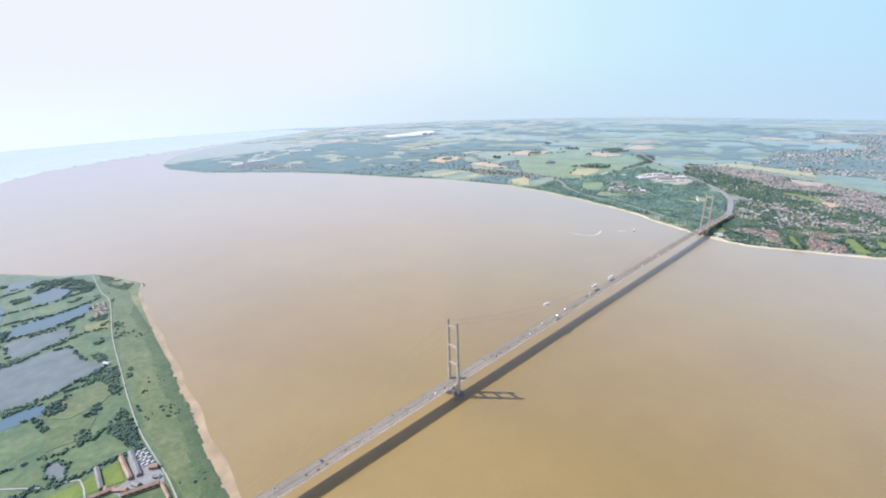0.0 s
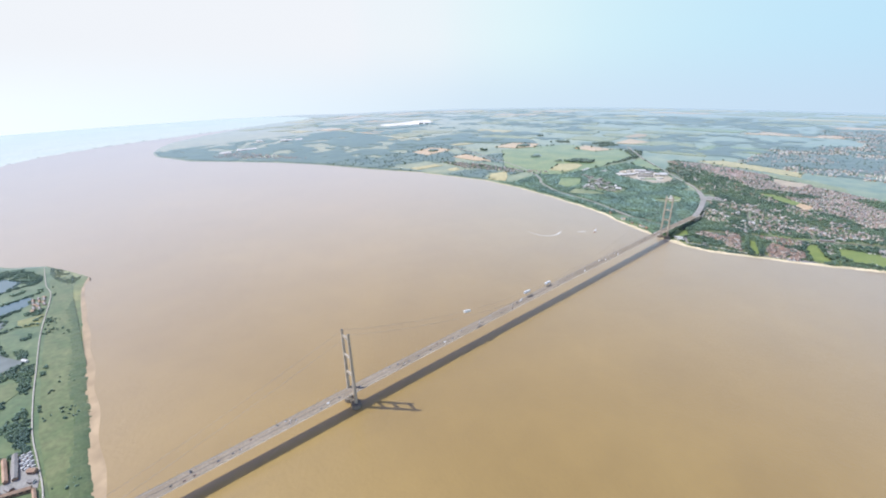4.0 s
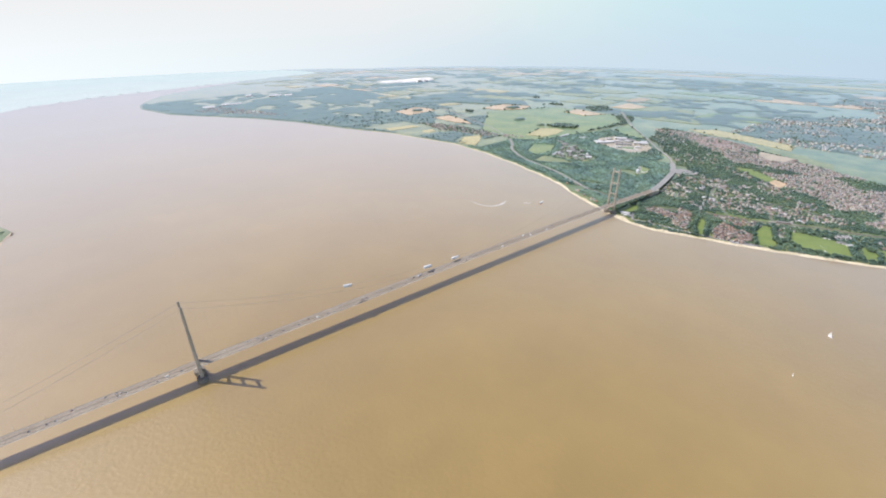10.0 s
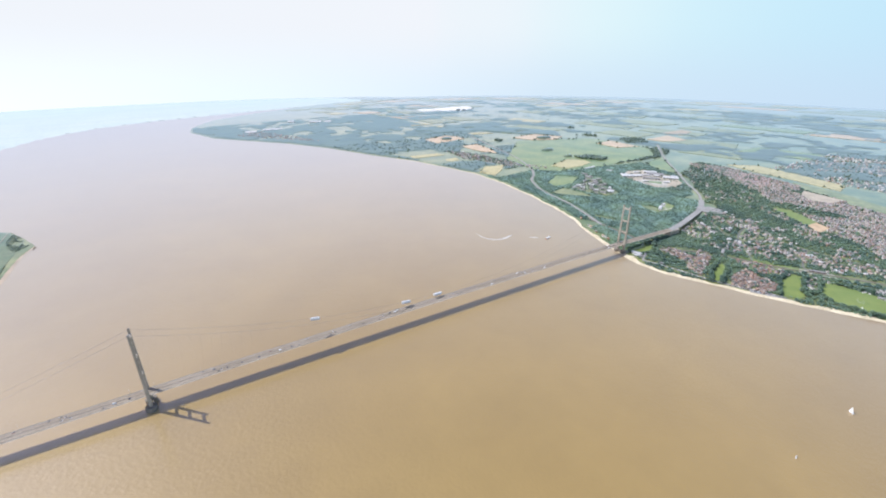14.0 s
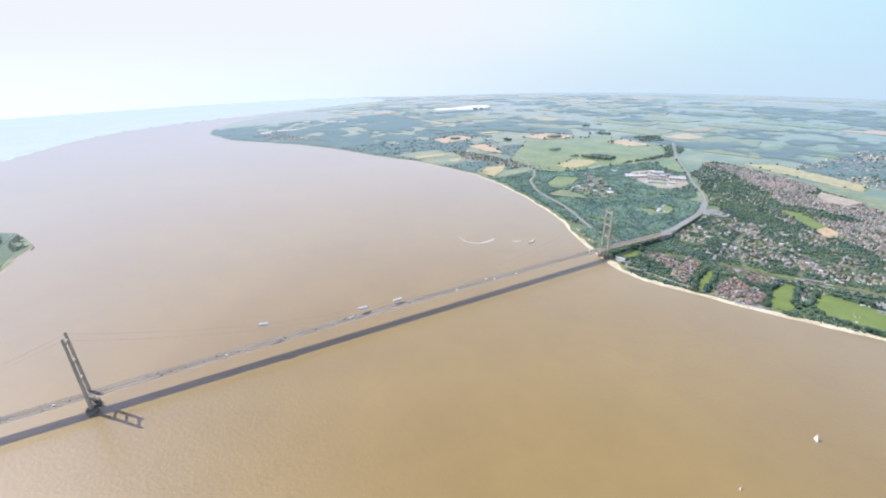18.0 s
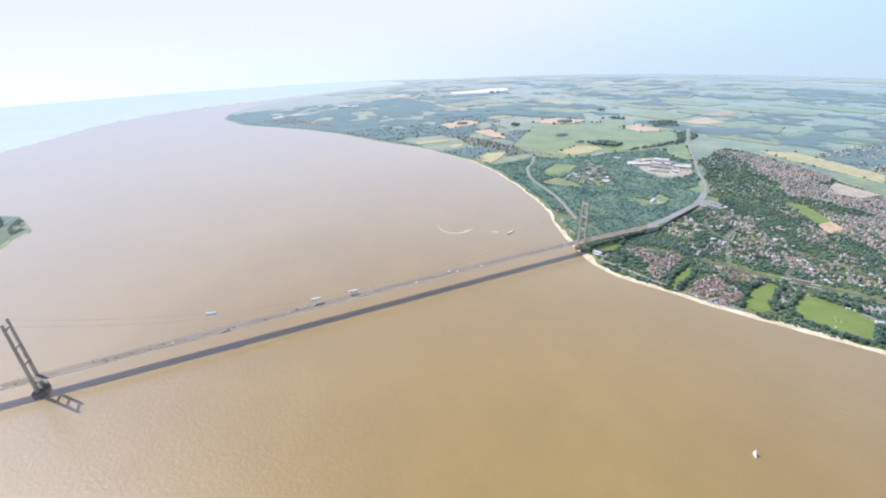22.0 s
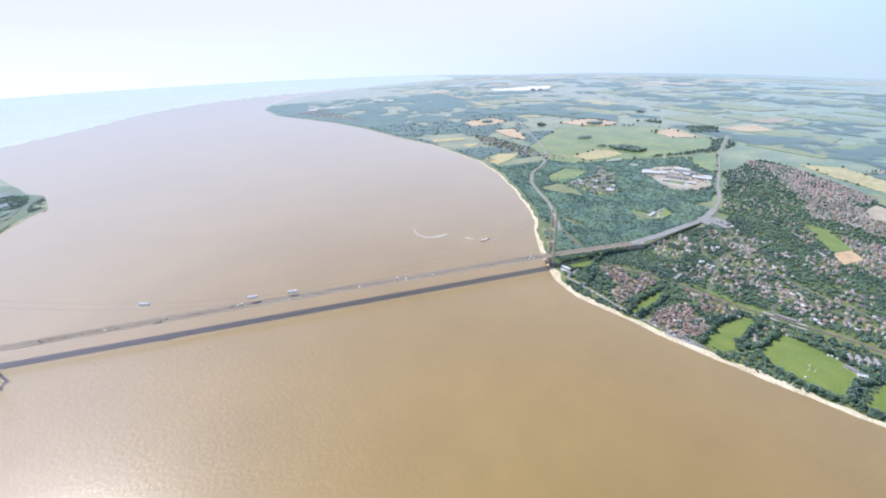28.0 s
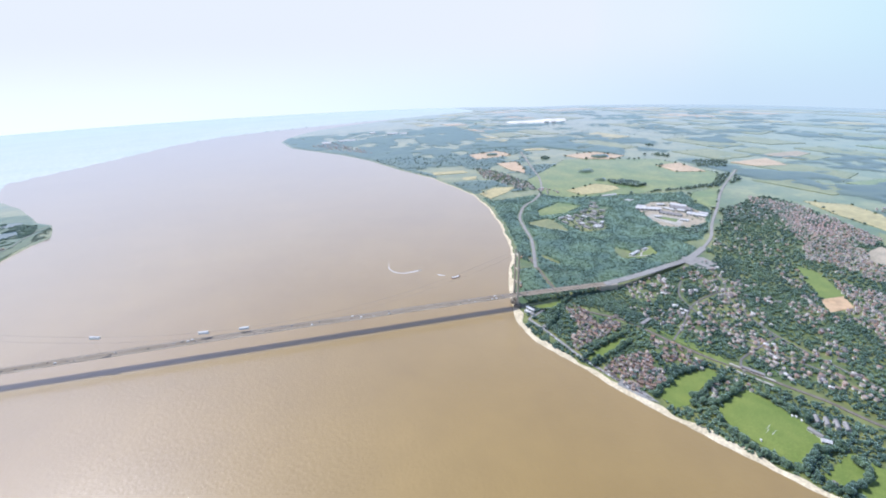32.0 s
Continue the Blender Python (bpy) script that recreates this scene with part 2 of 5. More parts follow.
MARKING = surface("road_paint", (0.7, 0.7, 0.68), (0.8, 0.8, 0.78), 8, 1, 0.7)


# ---- building helpers ----
def up(x, y):
    """Height of the wide country, which falls away from the middle as the earth does."""
    return -((x - 200) ** 2 + (y - 700) ** 2) / 400000.0


def put_mesh(name, verts, faces, material, smooth=False):
    """A mesh object from full-size vertices, at K."""
    me = bpy.data.meshes.new(name)
    me.from_pydata([(x * K, y * K, z * K) for x, y, z in verts], [], faces)
    me.materials.append(material)
    if smooth:
        me.polygons.foreach_set("use_smooth", [True] * len(me.polygons))
    return new(name, me)


def part(name, bm, material, parent=None, label="", smooth=False):
    """Links a full-size bmesh as one mesh object, under its thing where one is given."""
    me = bpy.data.meshes.new(name)
    bmesh.ops.scale(bm, vec=(K, K, K), verts=bm.verts)
    bmesh.ops.recalc_face_normals(bm, faces=bm.faces)
    bm.to_mesh(me)
    bm.free()
    me.materials.append(material)
    if smooth:
        me.polygons.foreach_set("use_smooth", [True] * len(me.polygons))
    ob = new(name, me)
    if parent is not None:
        ob.parent = parent
    if label:
        ob["label"] = label
    return ob


def thing(name, label, category, place=(0, 0, 0), turn=0, group="", kind=""):
    ob = new(name)
    ob.matrix_basis = pose(place[0] * K, place[1] * K, place[2] * K, 0, 0, turn)
    return tagged(ob, label, category, group, kind)


def spot(x, y, z, turn=0):
    return pose(x * K, y * K, z * K, 0, 0, turn)


def box(bm, x0, x1, y0, y1, z0, z1, bevel=0.0):
    made = bmesh.ops.create_cube(bm, size=1)["verts"]
    for v in made:
        v.co = ((x0 + x1) / 2 + v.co.x * (x1 - x0), (y0 + y1) / 2 + v.co.y * (y1 - y0), (z0 + z1) / 2 + v.co.z * (z1 - z0))
    if bevel:
        edges = list({e for v in made for e in v.link_edges})
        bmesh.ops.bevel(bm, geom=edges, offset=bevel, segments=1, affect="EDGES")
    return bm


def boxed(*size, bevel=0.0):
    return box(bmesh.new(), *size, bevel=bevel)


def loft(rings, closed=True, caps=True):
    """A bmesh skin over rings of points."""
    bm = bmesh.new()
    rows = [[bm.verts.new(p) for p in ring] for ring in rings]
    for a, b in zip(rows, rows[1:]):
        k = len(a)
        for i in range(k if closed else k - 1):
            bm.faces.new((a[i], a[(i + 1) % k], b[(i + 1) % k], b[i]))
    if caps and closed:
        bm.faces.new(rows[0][::-1])
        bm.faces.new(rows[-1])
    return bm


def tube(points, radius, sides=6):
    """A round bar along the points."""
    rings = []
    for i, p in enumerate(points):
        a, b = Vector(points[max(i - 1, 0)]), Vector(points[min(i + 1, len(points) - 1)])
        way = (b - a).normalized()
        side = way.cross(Vector((0, 0, 1)) if abs(way.z) < 0.9 else Vector((1, 0, 0))).normalized()
        top = side.cross(way)
        r = radius[i] if isinstance(radius, (list, tuple)) else radius
        rings.append([Vector(p) + r * (math.cos(t) * side + math.sin(t) * top) for t in [math.tau * k / sides for k in range(sides)]])
    return loft(rings)


def inside(px, py, poly):
    """Which of the points lie within the polygon."""
    px, py = np.asarray(px, float), np.asarray(py, float)
    hit = np.zeros(px.shape, bool)
    for (x0, y0), (x1, y1) in zip(poly, poly[1:] + poly[:1]):
        cross = (y0 > py) != (y1 > py)
        with np.errstate(divide="ignore", invalid="ignore"):
            hit ^= cross & (px < (x1 - x0) * (py - y0) / (y1 - y0 if y1 != y0 else 1e-9) + x0)
    return hit


def near_line(px, py, line):
    """Distance from the points to a line of points."""
    best = np.full(np.shape(px), 1e9)
    for (x0, y0), (x1, y1) in zip(line, line[1:]):
        dx, dy = x1 - x0, y1 - y0
        t = np.clip(((px - x0) * dx + (py - y0) * dy) / (dx * dx + dy * dy), 0, 1)
        best = np.minimum(best, np.hypot(px - x0 - t * dx, py - y0 - t * dy))
    return best


def curve_through(points, step=25.0):
    """A smooth line through the points, as a list of points."""
    out = []
    pts = [points[0], *points, points[-1]]
    for a, b, c, d in zip(pts, pts[1:], pts[2:], pts[3:]):
        count = max(2, int(math.dist(b, c) / step))
        for i in range(count):
            t = i / count
            out.append(tuple(0.5 * (2 * q + (r - p) * t + (2 * p - 5 * q + 4 * r - s) * t * t + (3 * q - p - 3 * r + s) * t ** 3)
                             for p, q, r, s in zip(a, b, c, d)))
    return out + [tuple(points[-1])]


# ---- the shores ----
NORTH_SHORE = [(-12000, 7500), (-7200, 2250), (-6211, 1282), (-5569, 742), (-5028, 520), (-4673, 410), (-4300, 376), (-3700, 520), (-3400, 724), (-3005, 995),
               (-2600, 1205), (-2087, 1390), (-1763, 1540), (-1480, 1610), (-1230, 1668), (-961, 1662), (-688, 1622), (-508, 1582),
               (-331, 1534), (-218, 1471), (-114, 1433), (-20, 1405), (40, 1384), (90, 1372), (132, 1376), (204, 1388), (277, 1421),
               (348, 1450), (413, 1476), (468, 1505), (568, 1552), (645, 1596), (716, 1639), (900, 1740), (1500, 1950), (12000, 3500)]
SOUTH_SHORE = [(-12000, 7000), (-9000, 4500), (-7000, 1900), (-6500, 1000), (-6000, 150), (-5500, -450), (-4800, -850), (-4000, -1060), (-3363, -1260), (-2843, -1444), (-2300, -1230),
               (-1890, -840), (-1690, -690), (-1517, -569), (-1442, -466), (-1250, -372), (-1195, -352), (-1100, -378), (-950, -388), (-556, -405), (-305, -419), (-129, -428),
               (0, -430), (600, -520), (12000, -2600)]
nsx, nsy = np.array(NORTH_SHORE, float).T
ssx, ssy = np.array(SOUTH_SHORE, float).T


def inland(x, y):
    """Roughly how far inland a point lies, below nought on the water."""
    wob = 2.0 * np.sin(x / 41.0) + 1.2 * np.sin(x / 17.0 + 1) + 0.8 * np.sin(x / 6.3)
    n = y - np.interp(x, nsx, nsy) - wob - 4
    s = np.interp(x, ssx, ssy) - y - wob
    return np.maximum(n, s)


def rise(x, y):
    """Height of the land over the water, before the fall of the wide country."""
    d = inland(x, y)
    return np.where(d < 0, np.maximum(d * 0.12, -4), np.interp(d, [0, 22, 45, 400, 1200, 4000], [0, 2.2, 3.2, 7, 22, 40]))


def land(x, y):
    return float(rise(np.array([x], float), np.array([y], float))[0]) + up(x, y)


def steps(*spans):
    out = []
    for a, b, d in spans:
        out += list(np.linspace(a, b, max(2, int((b - a) / d)), endpoint=False))
    return out + [spans[-1][1]]


def sheet(name, xs, ys, height, material):
    """A sheet over a grid of lines."""
    xs, ys = np.array(xs, float), np.array(ys, float)
    gx, gy = np.meshgrid(xs, ys)
    gz = height(gx, gy)
    co = np.stack([gx, gy, gz], -1).reshape(-1, 3) * K
    nx, ny = len(xs), len(ys)
    i = (np.arange(ny - 1)[:, None] * nx + np.arange(nx - 1)).reshape(-1)
    quads = np.stack([i, i + 1, i + nx + 1, i + nx], 1)
    me = bpy.data.meshes.new(name)
    me.vertices.add(len(co)), me.loops.add(quads.size), me.polygons.add(len(quads))
    me.vertices.foreach_set("co", co.ravel())
    me.loops.foreach_set("vertex_index", quads.ravel())
    me.polygons.foreach_set("loop_start", np.arange(len(quads)) * 4)
    me.polygons.foreach_set("use_smooth", np.ones(len(quads), bool))
    me.update()
    me.materials.append(material)
    return new(name, me)


GX = steps((-11500, -7500, 400), (-7500, -4700, 110), (-4700, -1500, 45), (-1500, -500, 20), (-500, 800, 9), (800, 1500, 60), (1500, 11000, 600))
GY = steps((-9000, -2000, 500), (-2000, -800, 60), (-800, -330, 10), (-330, 300, 60), (300, 1300, 30), (1300, 1720, 8), (1720, 2600, 30),
           (2600, 4000, 100), (4000, 11500, 500))
ground = tagged(sheet("ground", GX, GY, lambda x, y: rise(x, y) + up(x, y), GROUND), "wide green country on both banks of the river", "ground",
                kind="structure")
water = tagged(sheet("water", steps((-11500, -3000, 400), (-3000, 1800, 60), (1800, 11000, 500)), steps((-9000, -1500, 400), (-1500, 2200, 60), (2200, 11500, 500)), up, WATER),
               "smooth silty brown water of the wide estuary", "water", kind="structure")


def field(name, poly, material, label, lift=1.0):
    """A flat piece of land, laid a little proud of the ground, with a short bank round it."""
    bm = bmesh.new()
    top = [bm.verts.new((x, y, land(x, y) + lift)) for x, y in poly]
    low = [bm.verts.new((x, y, land(x, y) - 1.0)) for x, y in poly]
    bm.faces.new(top)
    for i in range(len(poly)):
        j = (i + 1) % len(poly)
        bm.faces.new((top[i], low[i], low[j], top[j]))
    bmesh.ops.triangulate(bm, faces=bm.faces)
    return tagged(part(name, bm, material), label, name.replace("_", " "), kind="structure")


def ribbon(name, line, width, material, label, lift=1.0, height=None):
    """A road or track along a line."""
    left, right = [], []
    for i, p in enumerate(line):
        a, b = line[max(i - 1, 0)], line[min(i + 1, len(line) - 1)]
        way = Vector((b[0] - a[0], b[1] - a[1], 0)).normalized()
        side = Vector((-way.y, way.x, 0)) * width / 2
        z = land(p[0], p[1]) + lift if height is None else height(*p)
        left.append((p[0] + side.x, p[1] + side.y, z))
        right.append((p[0] - side.x, p[1] - side.y, z))
    rings = [[l_, r_, (r_[0], r_[1], r_[2] - 2), (l_[0], l_[1], l_[2] - 2)] for l_, r_ in zip(left, right)]
    return tagged(part(name, loft(rings), material), label, "road", kind="structure")


beach_line = [(x, float(np.interp(x, nsx, nsy))) for x in steps((-1900, -500, 25), (-500, 900, 10))]


def beach():
    """The strip of pale shingle along the north shore."""
    verts, faces = [], []
    for i, (x, y) in enumerate(beach_line):
        wob = 4 + 2.0 * math.sin(x / 41.0) + 1.2 * math.sin(x / 17.0 + 1) + 0.8 * math.sin(x / 6.3)
        wide = np.interp(x, [-1900, -1500, -700, -200, 60, 150, 300, 480, 600, 900], [2, 4, 7, 10, 17, 15, 11, 17, 15, 12]) * (1 + 0.3 * math.sin(x / 29.0) + 0.25 * math.sin(x / 11.0 + 2))
        for d in (-2.5, 0.4 * wide, wide):
            yy = y + wob + d
            verts.append((x, yy, land(x, yy) + (0.9 if d > 0 else 0.3)))
    for i in range(len(beach_line) - 1):
        for k in (0, 1):
            a = i * 3 + k
            faces.append((a, a + 3, a + 4, a + 1))
    return tagged(put_mesh("beach", verts, faces, BEACH, True), "narrow pale shingle beach along the shore", "beach", kind="structure")


beach()
MUD = surface("wet_mud", (0.41, 0.30, 0.17), (0.45, 0.335, 0.20), 120, 60, 0.5, sheen=0.8, haze_rough=0.35)


def mud_flat():
    """The strip of wet mud that the tide leaves along the south marsh."""
    verts, faces = [], []
    xs = steps((-1190, 260, 9))
    for x in xs:
        y = float(np.interp(x, ssx, ssy))
        wide = np.interp(x, [-1190, -900, -300, 260], [3, 9, 17, 20]) * (1 + 0.2 * math.sin(x / 31.0))
        for d, z in ((-4, 0.5), (wide * 0.6, 0.3), (wide, 0.06)):
            verts.append((x, y + d, up(x, y + d) + z))
    for i in range(len(xs) - 1):
        for k in (0, 1):
            a = i * 3 + k
            faces.append((a, a + 3, a + 4, a + 1))
    return tagged(put_mesh("mud_flat", verts, faces, MUD, True), "smooth pale wet mud beside the marsh", "mud", kind="structure")


mud_flat()

# ---- fields and roads of the north bank ----
DRY = surface("dry_trodden_grass", (0.36, 0.31, 0.20), (0.50, 0.42, 0.29), 60, 8, 0.9, sheen=0.4)
LEY = surface("grey_green_ley", (0.17, 0.205, 0.08), (0.27, 0.28, 0.11), 90, 20, 0.85, sheen=0.6, haze_rough=0.24, haze_coat=0.65)
BALLAST = surface("rail_ballast", (0.17, 0.15, 0.125), (0.23, 0.205, 0.17), 20, 2, 0.9)
CREAM = [(-1235, 1705), (-1336, 1828), (-1309, 1955), (-1200, 1850), (-1117, 1732)]
OVAL_FIELD = [(-825, 1861), (-880, 1960), (-920, 2015), (-870, 2070), (-815, 2098), (-732, 1961), (-738, 1835)]
PALE_FIELD = [(-674, 1736), (-702, 1860), (-570, 1874), (-497, 1861), (-586, 1776)]
BIG_PASTURE = [(-1423, 2065), (-1931, 2605), (-1697, 3201), (-1165, 3231), (-938, 2976), (-919, 2457), (-985, 2097), (-1073, 2027)]
BARLEY_FIELD = [(-1118, 2176), (-1189, 2393), (-1110, 2470), (-1037, 2459), (-1000, 2330), (-1007, 2204)]
TAN_A = [(-2079, 2669), (-2126, 2974), (-1898, 3081), (-1800, 2900), (-1894, 2734)]
TAN_B = [(-1489, 3048), (-1515, 3241), (-1217, 3196), (-1279, 3018)]
TAN_C = [(-2438, 2014), (-2506, 2273), (-2390, 2320), (-2272, 2312), (-2240, 2150), (-2216, 2012)]
TAN_D = [(-2004, 2092), (-2004, 2240), (-1800, 2215), (-1609, 2151), (-1755, 2101)]
YELLOW = [(-520, 3100), (-400, 3230), (-150, 3170), (90, 3080), (116, 2935), (-115, 2995), (-330, 3030)]
TAN_E = [(15, 2790), (185, 2755), (180, 2635), (105, 2615), (40, 2690)]
TOWN_GREEN = [(52, 2376), (108, 2391), (248, 2313), (245, 2236), (170, 2281)]
SLOPE_GREEN = [(-825, 2728), (-876, 2955), (-560, 2640), (-660, 2605)]
BELT = [(-94, 2945), (135, 2890), (340, 2782), (374, 2660), (215, 2700), (195, 2760), (10, 2810)]
SITE = [(244, 2228), (248, 2308), (303, 2270), (304, 2187)]
PARK = [(450, 1541), (411, 1623), (403, 1704), (432, 1713), (455, 1642), (491, 1582), (490, 1552)]
PITCH = [(518, 1618), (483, 1722), (509, 1737), (562, 1747), (608, 1752), (641, 1743), (672, 1660), (650, 1642), (608, 1628), (563, 1615)]
STRIP = [(300, 1460), (269, 1516), (243, 1604), (263, 1599), (295, 1522), (313, 1466)]
FORESHORE = [(12, 1440), (5, 1539), (28, 1554), (60, 1511), (48, 1457)]
END_GREEN = [(690, 1668), (665, 1760), (760, 1800), (790, 1715)]
SCHOOL = [(-677, 2299), (-755, 2435), (-716, 2550), (-521, 2537), (-405, 2445), (-367, 2327), (-432, 2244)]
HOSPITAL = [(-684, 1890), (-740, 2066), (-860, 2190), (-700, 2165), (-613, 2090), (-470, 2025), (-476, 1905), (-562, 1890)]
QUARRY = [(-4854, 3250), (-4760, 3700), (-4741, 4138), (-4560, 4000), (-4422, 3683), (-4500, 3480), (-4600, 3300)]
field("barley_field", CREAM, BARLEY, "pale cream ripening field beside the shore")
field("meadow", OVAL_FIELD, PASTURE, "light green meadow among the woods")
field("meadow", PALE_FIELD, LEY, "pale yellow-green meadow beside the hospital")
field("pasture", BIG_PASTURE, PASTURE, "broad green pasture on the rising ground")
field("barley_field", BARLEY_FIELD, BARLEY, "yellow-green ripening field on the slope", 2.2)
field("dry_field", TAN_E, DRY, "pale dry field beside the town", 2.4)
for outline in (TAN_A, TAN_B, TAN_C, TAN_D):
    field("ploughed_field", outline, STUBBLE, "bare tan ploughed field", 2.4)
field("barley_field", YELLOW, BARLEY, "long yellow ripening field behind the town")
field("crop_strip", BELT, LEY, "dark green crop strip between the town and the yellow field")
field("building_site", SITE, STUBBLE, "bare tan building ground at the edge of the playing field")
field("dry_field", [(-1560, 4000), (-1590, 4350), (-1470, 4330), (-1380, 4020)], DRY, "very pale dry field far off in the hills", 3.0)
field("ploughed_field", [(-1400, 3560), (-1440, 3900), (-1200, 3800), (-1240, 3600)], STUBBLE, "bare tan field far off in the hills", 2.8)
field("playing_field", TOWN_GREEN, LAWN, "green playing field among the houses")
field("pasture", SLOPE_GREEN, PASTURE, "green pasture beside the dual carriageway")
field("park_lawn", PARK, LAWN, "bright green park lawn ringed by trees")
field("sports_field", PITCH, LAWN, "bright mown sports field beside the shore")
field("grass_strip", STRIP, LAWN, "narrow bright green grass strip between houses")
field("grass_strip", FORESHORE, PASTURE, "green foreshore lawn beside the bridge")
field("grass_field", END_GREEN, LAWN, "green field at the end of the shore")
field("school_ground", SCHOOL, DRY, "pale dry grass round the large school buildings")
field("chalk_quarry", QUARRY, CHALK, "white chalk works far off in the hills", 3)
bm = bmesh.new()
ridge = [bm.verts.new((x, y, land(x, y) + z)) for x, y, z in ((-4700, 3290, 4), (-4560, 3560, 5), (-4520, 3760, 5), (-4620, 4080, 4), (-4850, 4160, 16), (-4830, 3900, 24), (-4850, 3640, 12), (-4900, 3300, 6))]
foot = [bm.verts.new((v.co.x, v.co.y, v.co.z - 50)) for v in ridge]
bm.faces.new(ridge)
for i in range(8):
    bm.faces.new((ridge[i], foot[i], foot[(i + 1) % 8], ridge[(i + 1) % 8]))
bmesh.ops.triangulate(bm, faces=bm.faces)
tagged(part("quarry_face", bm, CHALK), "white sloping chalk face of the far quarry", "quarry", kind="structure")
VILLAGE = [(-1922, 1904), (-1779, 1995), (-1625, 2031), (-1380, 2070), (-1206, 2036), (-1226, 1960), (-1404, 1913), (-1633, 1856)]
field("crop_strip", [(-1686, 1548), (-1672, 1832), (-1600, 1800), (-1590, 1545)], BARLEY, "pale crop strip running down to the shore", 1.5)
field("crop_strip", [(-1900, 1590), (-1880, 1800), (-1800, 1810), (-1815, 1570)], BARLEY, "pale crop strip running down to the shore", 1.5)
field("grass_embankment", [(235, 1697), (261, 1735), (335, 1765), (417, 1766), (401, 1750), (301, 1715)], PASTURE, "green grassy embankment beside the railway", 1.2)

rng = np.random.default_rng(5)
HEDGED = [BIG_PASTURE, BARLEY_FIELD, TAN_A, TAN_B, TAN_C, TAN_D, TAN_E, YELLOW, SLOPE_GREEN, CREAM, OVAL_FIELD]
PATCH_MATERIALS = (PASTURE, BARLEY, LEY, STUBBLE, LEY, PASTURE, LEY, GROUND)


def far_fields():
    """The patchwork of far fields: uneven four-cornered pieces on a leaning grid."""
    names = {PASTURE.name: ("pasture", "far green pasture"), BARLEY.name: ("barley_field", "far pale ripening field"),
             STUBBLE.name: ("ploughed_field", "far bare tan field"), LEY.name: ("grass_ley", "far grey-green grass field"), GROUND.name: ("rough_field", "far rough green field")}
    for i in range(-14, 8):
        for j in range(0, 14):
            grow = 1 + 0.16 * j
            cx, cy = -2600 + 420 * i * grow + 90 * j, 2550 + 300 * j * (1 + 0.07 * j) + 60 * i
            if rng.random() < 0.16 or inland(np.array([cx]), np.array([cy]))[0] < 250 or math.hypot(cx - 800, cy - 200) > 11000:
                continue
            half = 190 * grow * rng.uniform(0.75, 1.05)
            deep = 130 * (1 + 0.07 * j) * rng.uniform(0.75, 1.05)
            lean = rng.uniform(-0.35, 0.25)
            poly = [(cx + a * half * rng.uniform(0.8, 1.1) + lean * b * deep, cy + b * deep * rng.uniform(0.8, 1.1) + 0.15 * a * half)
                    for a, b in ((-1, -1), (1, -1), (1, 1), (-1, 1))]
            if any(inside([cx], [cy], o)[0] for o in (BIG_PASTURE, YELLOW, SCHOOL, QUARRY)) or (cy < 3150 and cx > -1000) or \
                    any(near_line(np.array([cx]), np.array([cy]), o + o[:1])[0] < 230 for o in (TAN_A, TAN_B, TAN_C, TAN_D, BIG_PASTURE, QUARRY, YELLOW)):
                continue
            choice = PATCH_MATERIALS if j < 6 else (BARLEY, LEY, LEY, STUBBLE, BARLEY, PASTURE)
            material = choice[int(rng.integers(len(choice)))]
            if cx > -300 and cy < 6000 and (material in (STUBBLE, BARLEY) or rng.random() < 0.5):
                continue
            HEDGED.append(poly)
            if material is not GROUND:
                field(names[material.name][0], poly, material, names[material.name][1], 2.0)


far_fields()

ROAD_SHORE = curve_through([(-2379, 2442), (-1752, 2260), (-1437, 2167), (-1169, 2048), (-1010, 1935), (-930, 1846), (-836, 1785), (-740, 1738), (-600, 1703), (-463, 1671), (-296, 1606),
                            (-215, 1572)])
ROAD_MAIN = curve_through([(0, 1700), (-20, 1800), (-60, 1950), (-95, 2060), (-150, 2176), (-249, 2320), (-386, 2455), (-547, 2631), (-837, 2944), (-1200, 3400)])
RAIL = curve_through([(-300, 1590), (43, 1560), (173, 1650), (298, 1701), (380, 1740), (435, 1779), (504, 1816), (559, 1850), (620, 1871), (760, 1940), (1100, 2060)])
ribbon("road", ROAD_SHORE, 12, ASPHALT, "grey dual carriageway winding through the woods", 1.5)


def approach_z(x, y):
    return max(land(x, y) + 2, float(np.interp(y, [1690, 1800, 2000, 2200], [24, 21, 16, 0])))


fork = next(i for i, p in enumerate(ROAD_MAIN) if p[1] > 2200)
ribbon("approach_road", ROAD_MAIN[:fork + 1], 23, ASPHALT, "wide grey approach road running inland from the bridge", 2, approach_z)
ribbon("road", ROAD_MAIN[fork:], 11, ASPHALT, "pale narrow road running on past the school", 2, approach_z)
ribbon("railway", RAIL, 8, BALLAST, "railway tracks in a green cutting", 1.2)
STREETS = [[(90, 1410), (140, 1425), (230, 1445), (300, 1462), (420, 1505)], [(60, 1470), (90, 1412)],
           [(-60, 2110), (60, 2080), (160, 2000), (350, 1960), (560, 1990)], [(100, 2100), (150, 1900), (240, 1780), (290, 1710)],
           [(350, 1960), (400, 1800), (440, 1770)], [(20, 1960), (110, 1880), (240, 1860), (360, 1880), (520, 1950)]]
for k, line in enumerate(STREETS):
    ribbon("street", curve_through(line), 7 if k < 2 else 4.5, ASPHALT if k < 2 else TARMAC, "pale road along the shore" if k < 2 else "grey asphalt street between houses", 1.3)
field("car_park", [(395, 1482), (380, 1500), (425, 1520), (470, 1530), (445, 1508)], ASPHALT, "grey waterfront car park", 1.2)
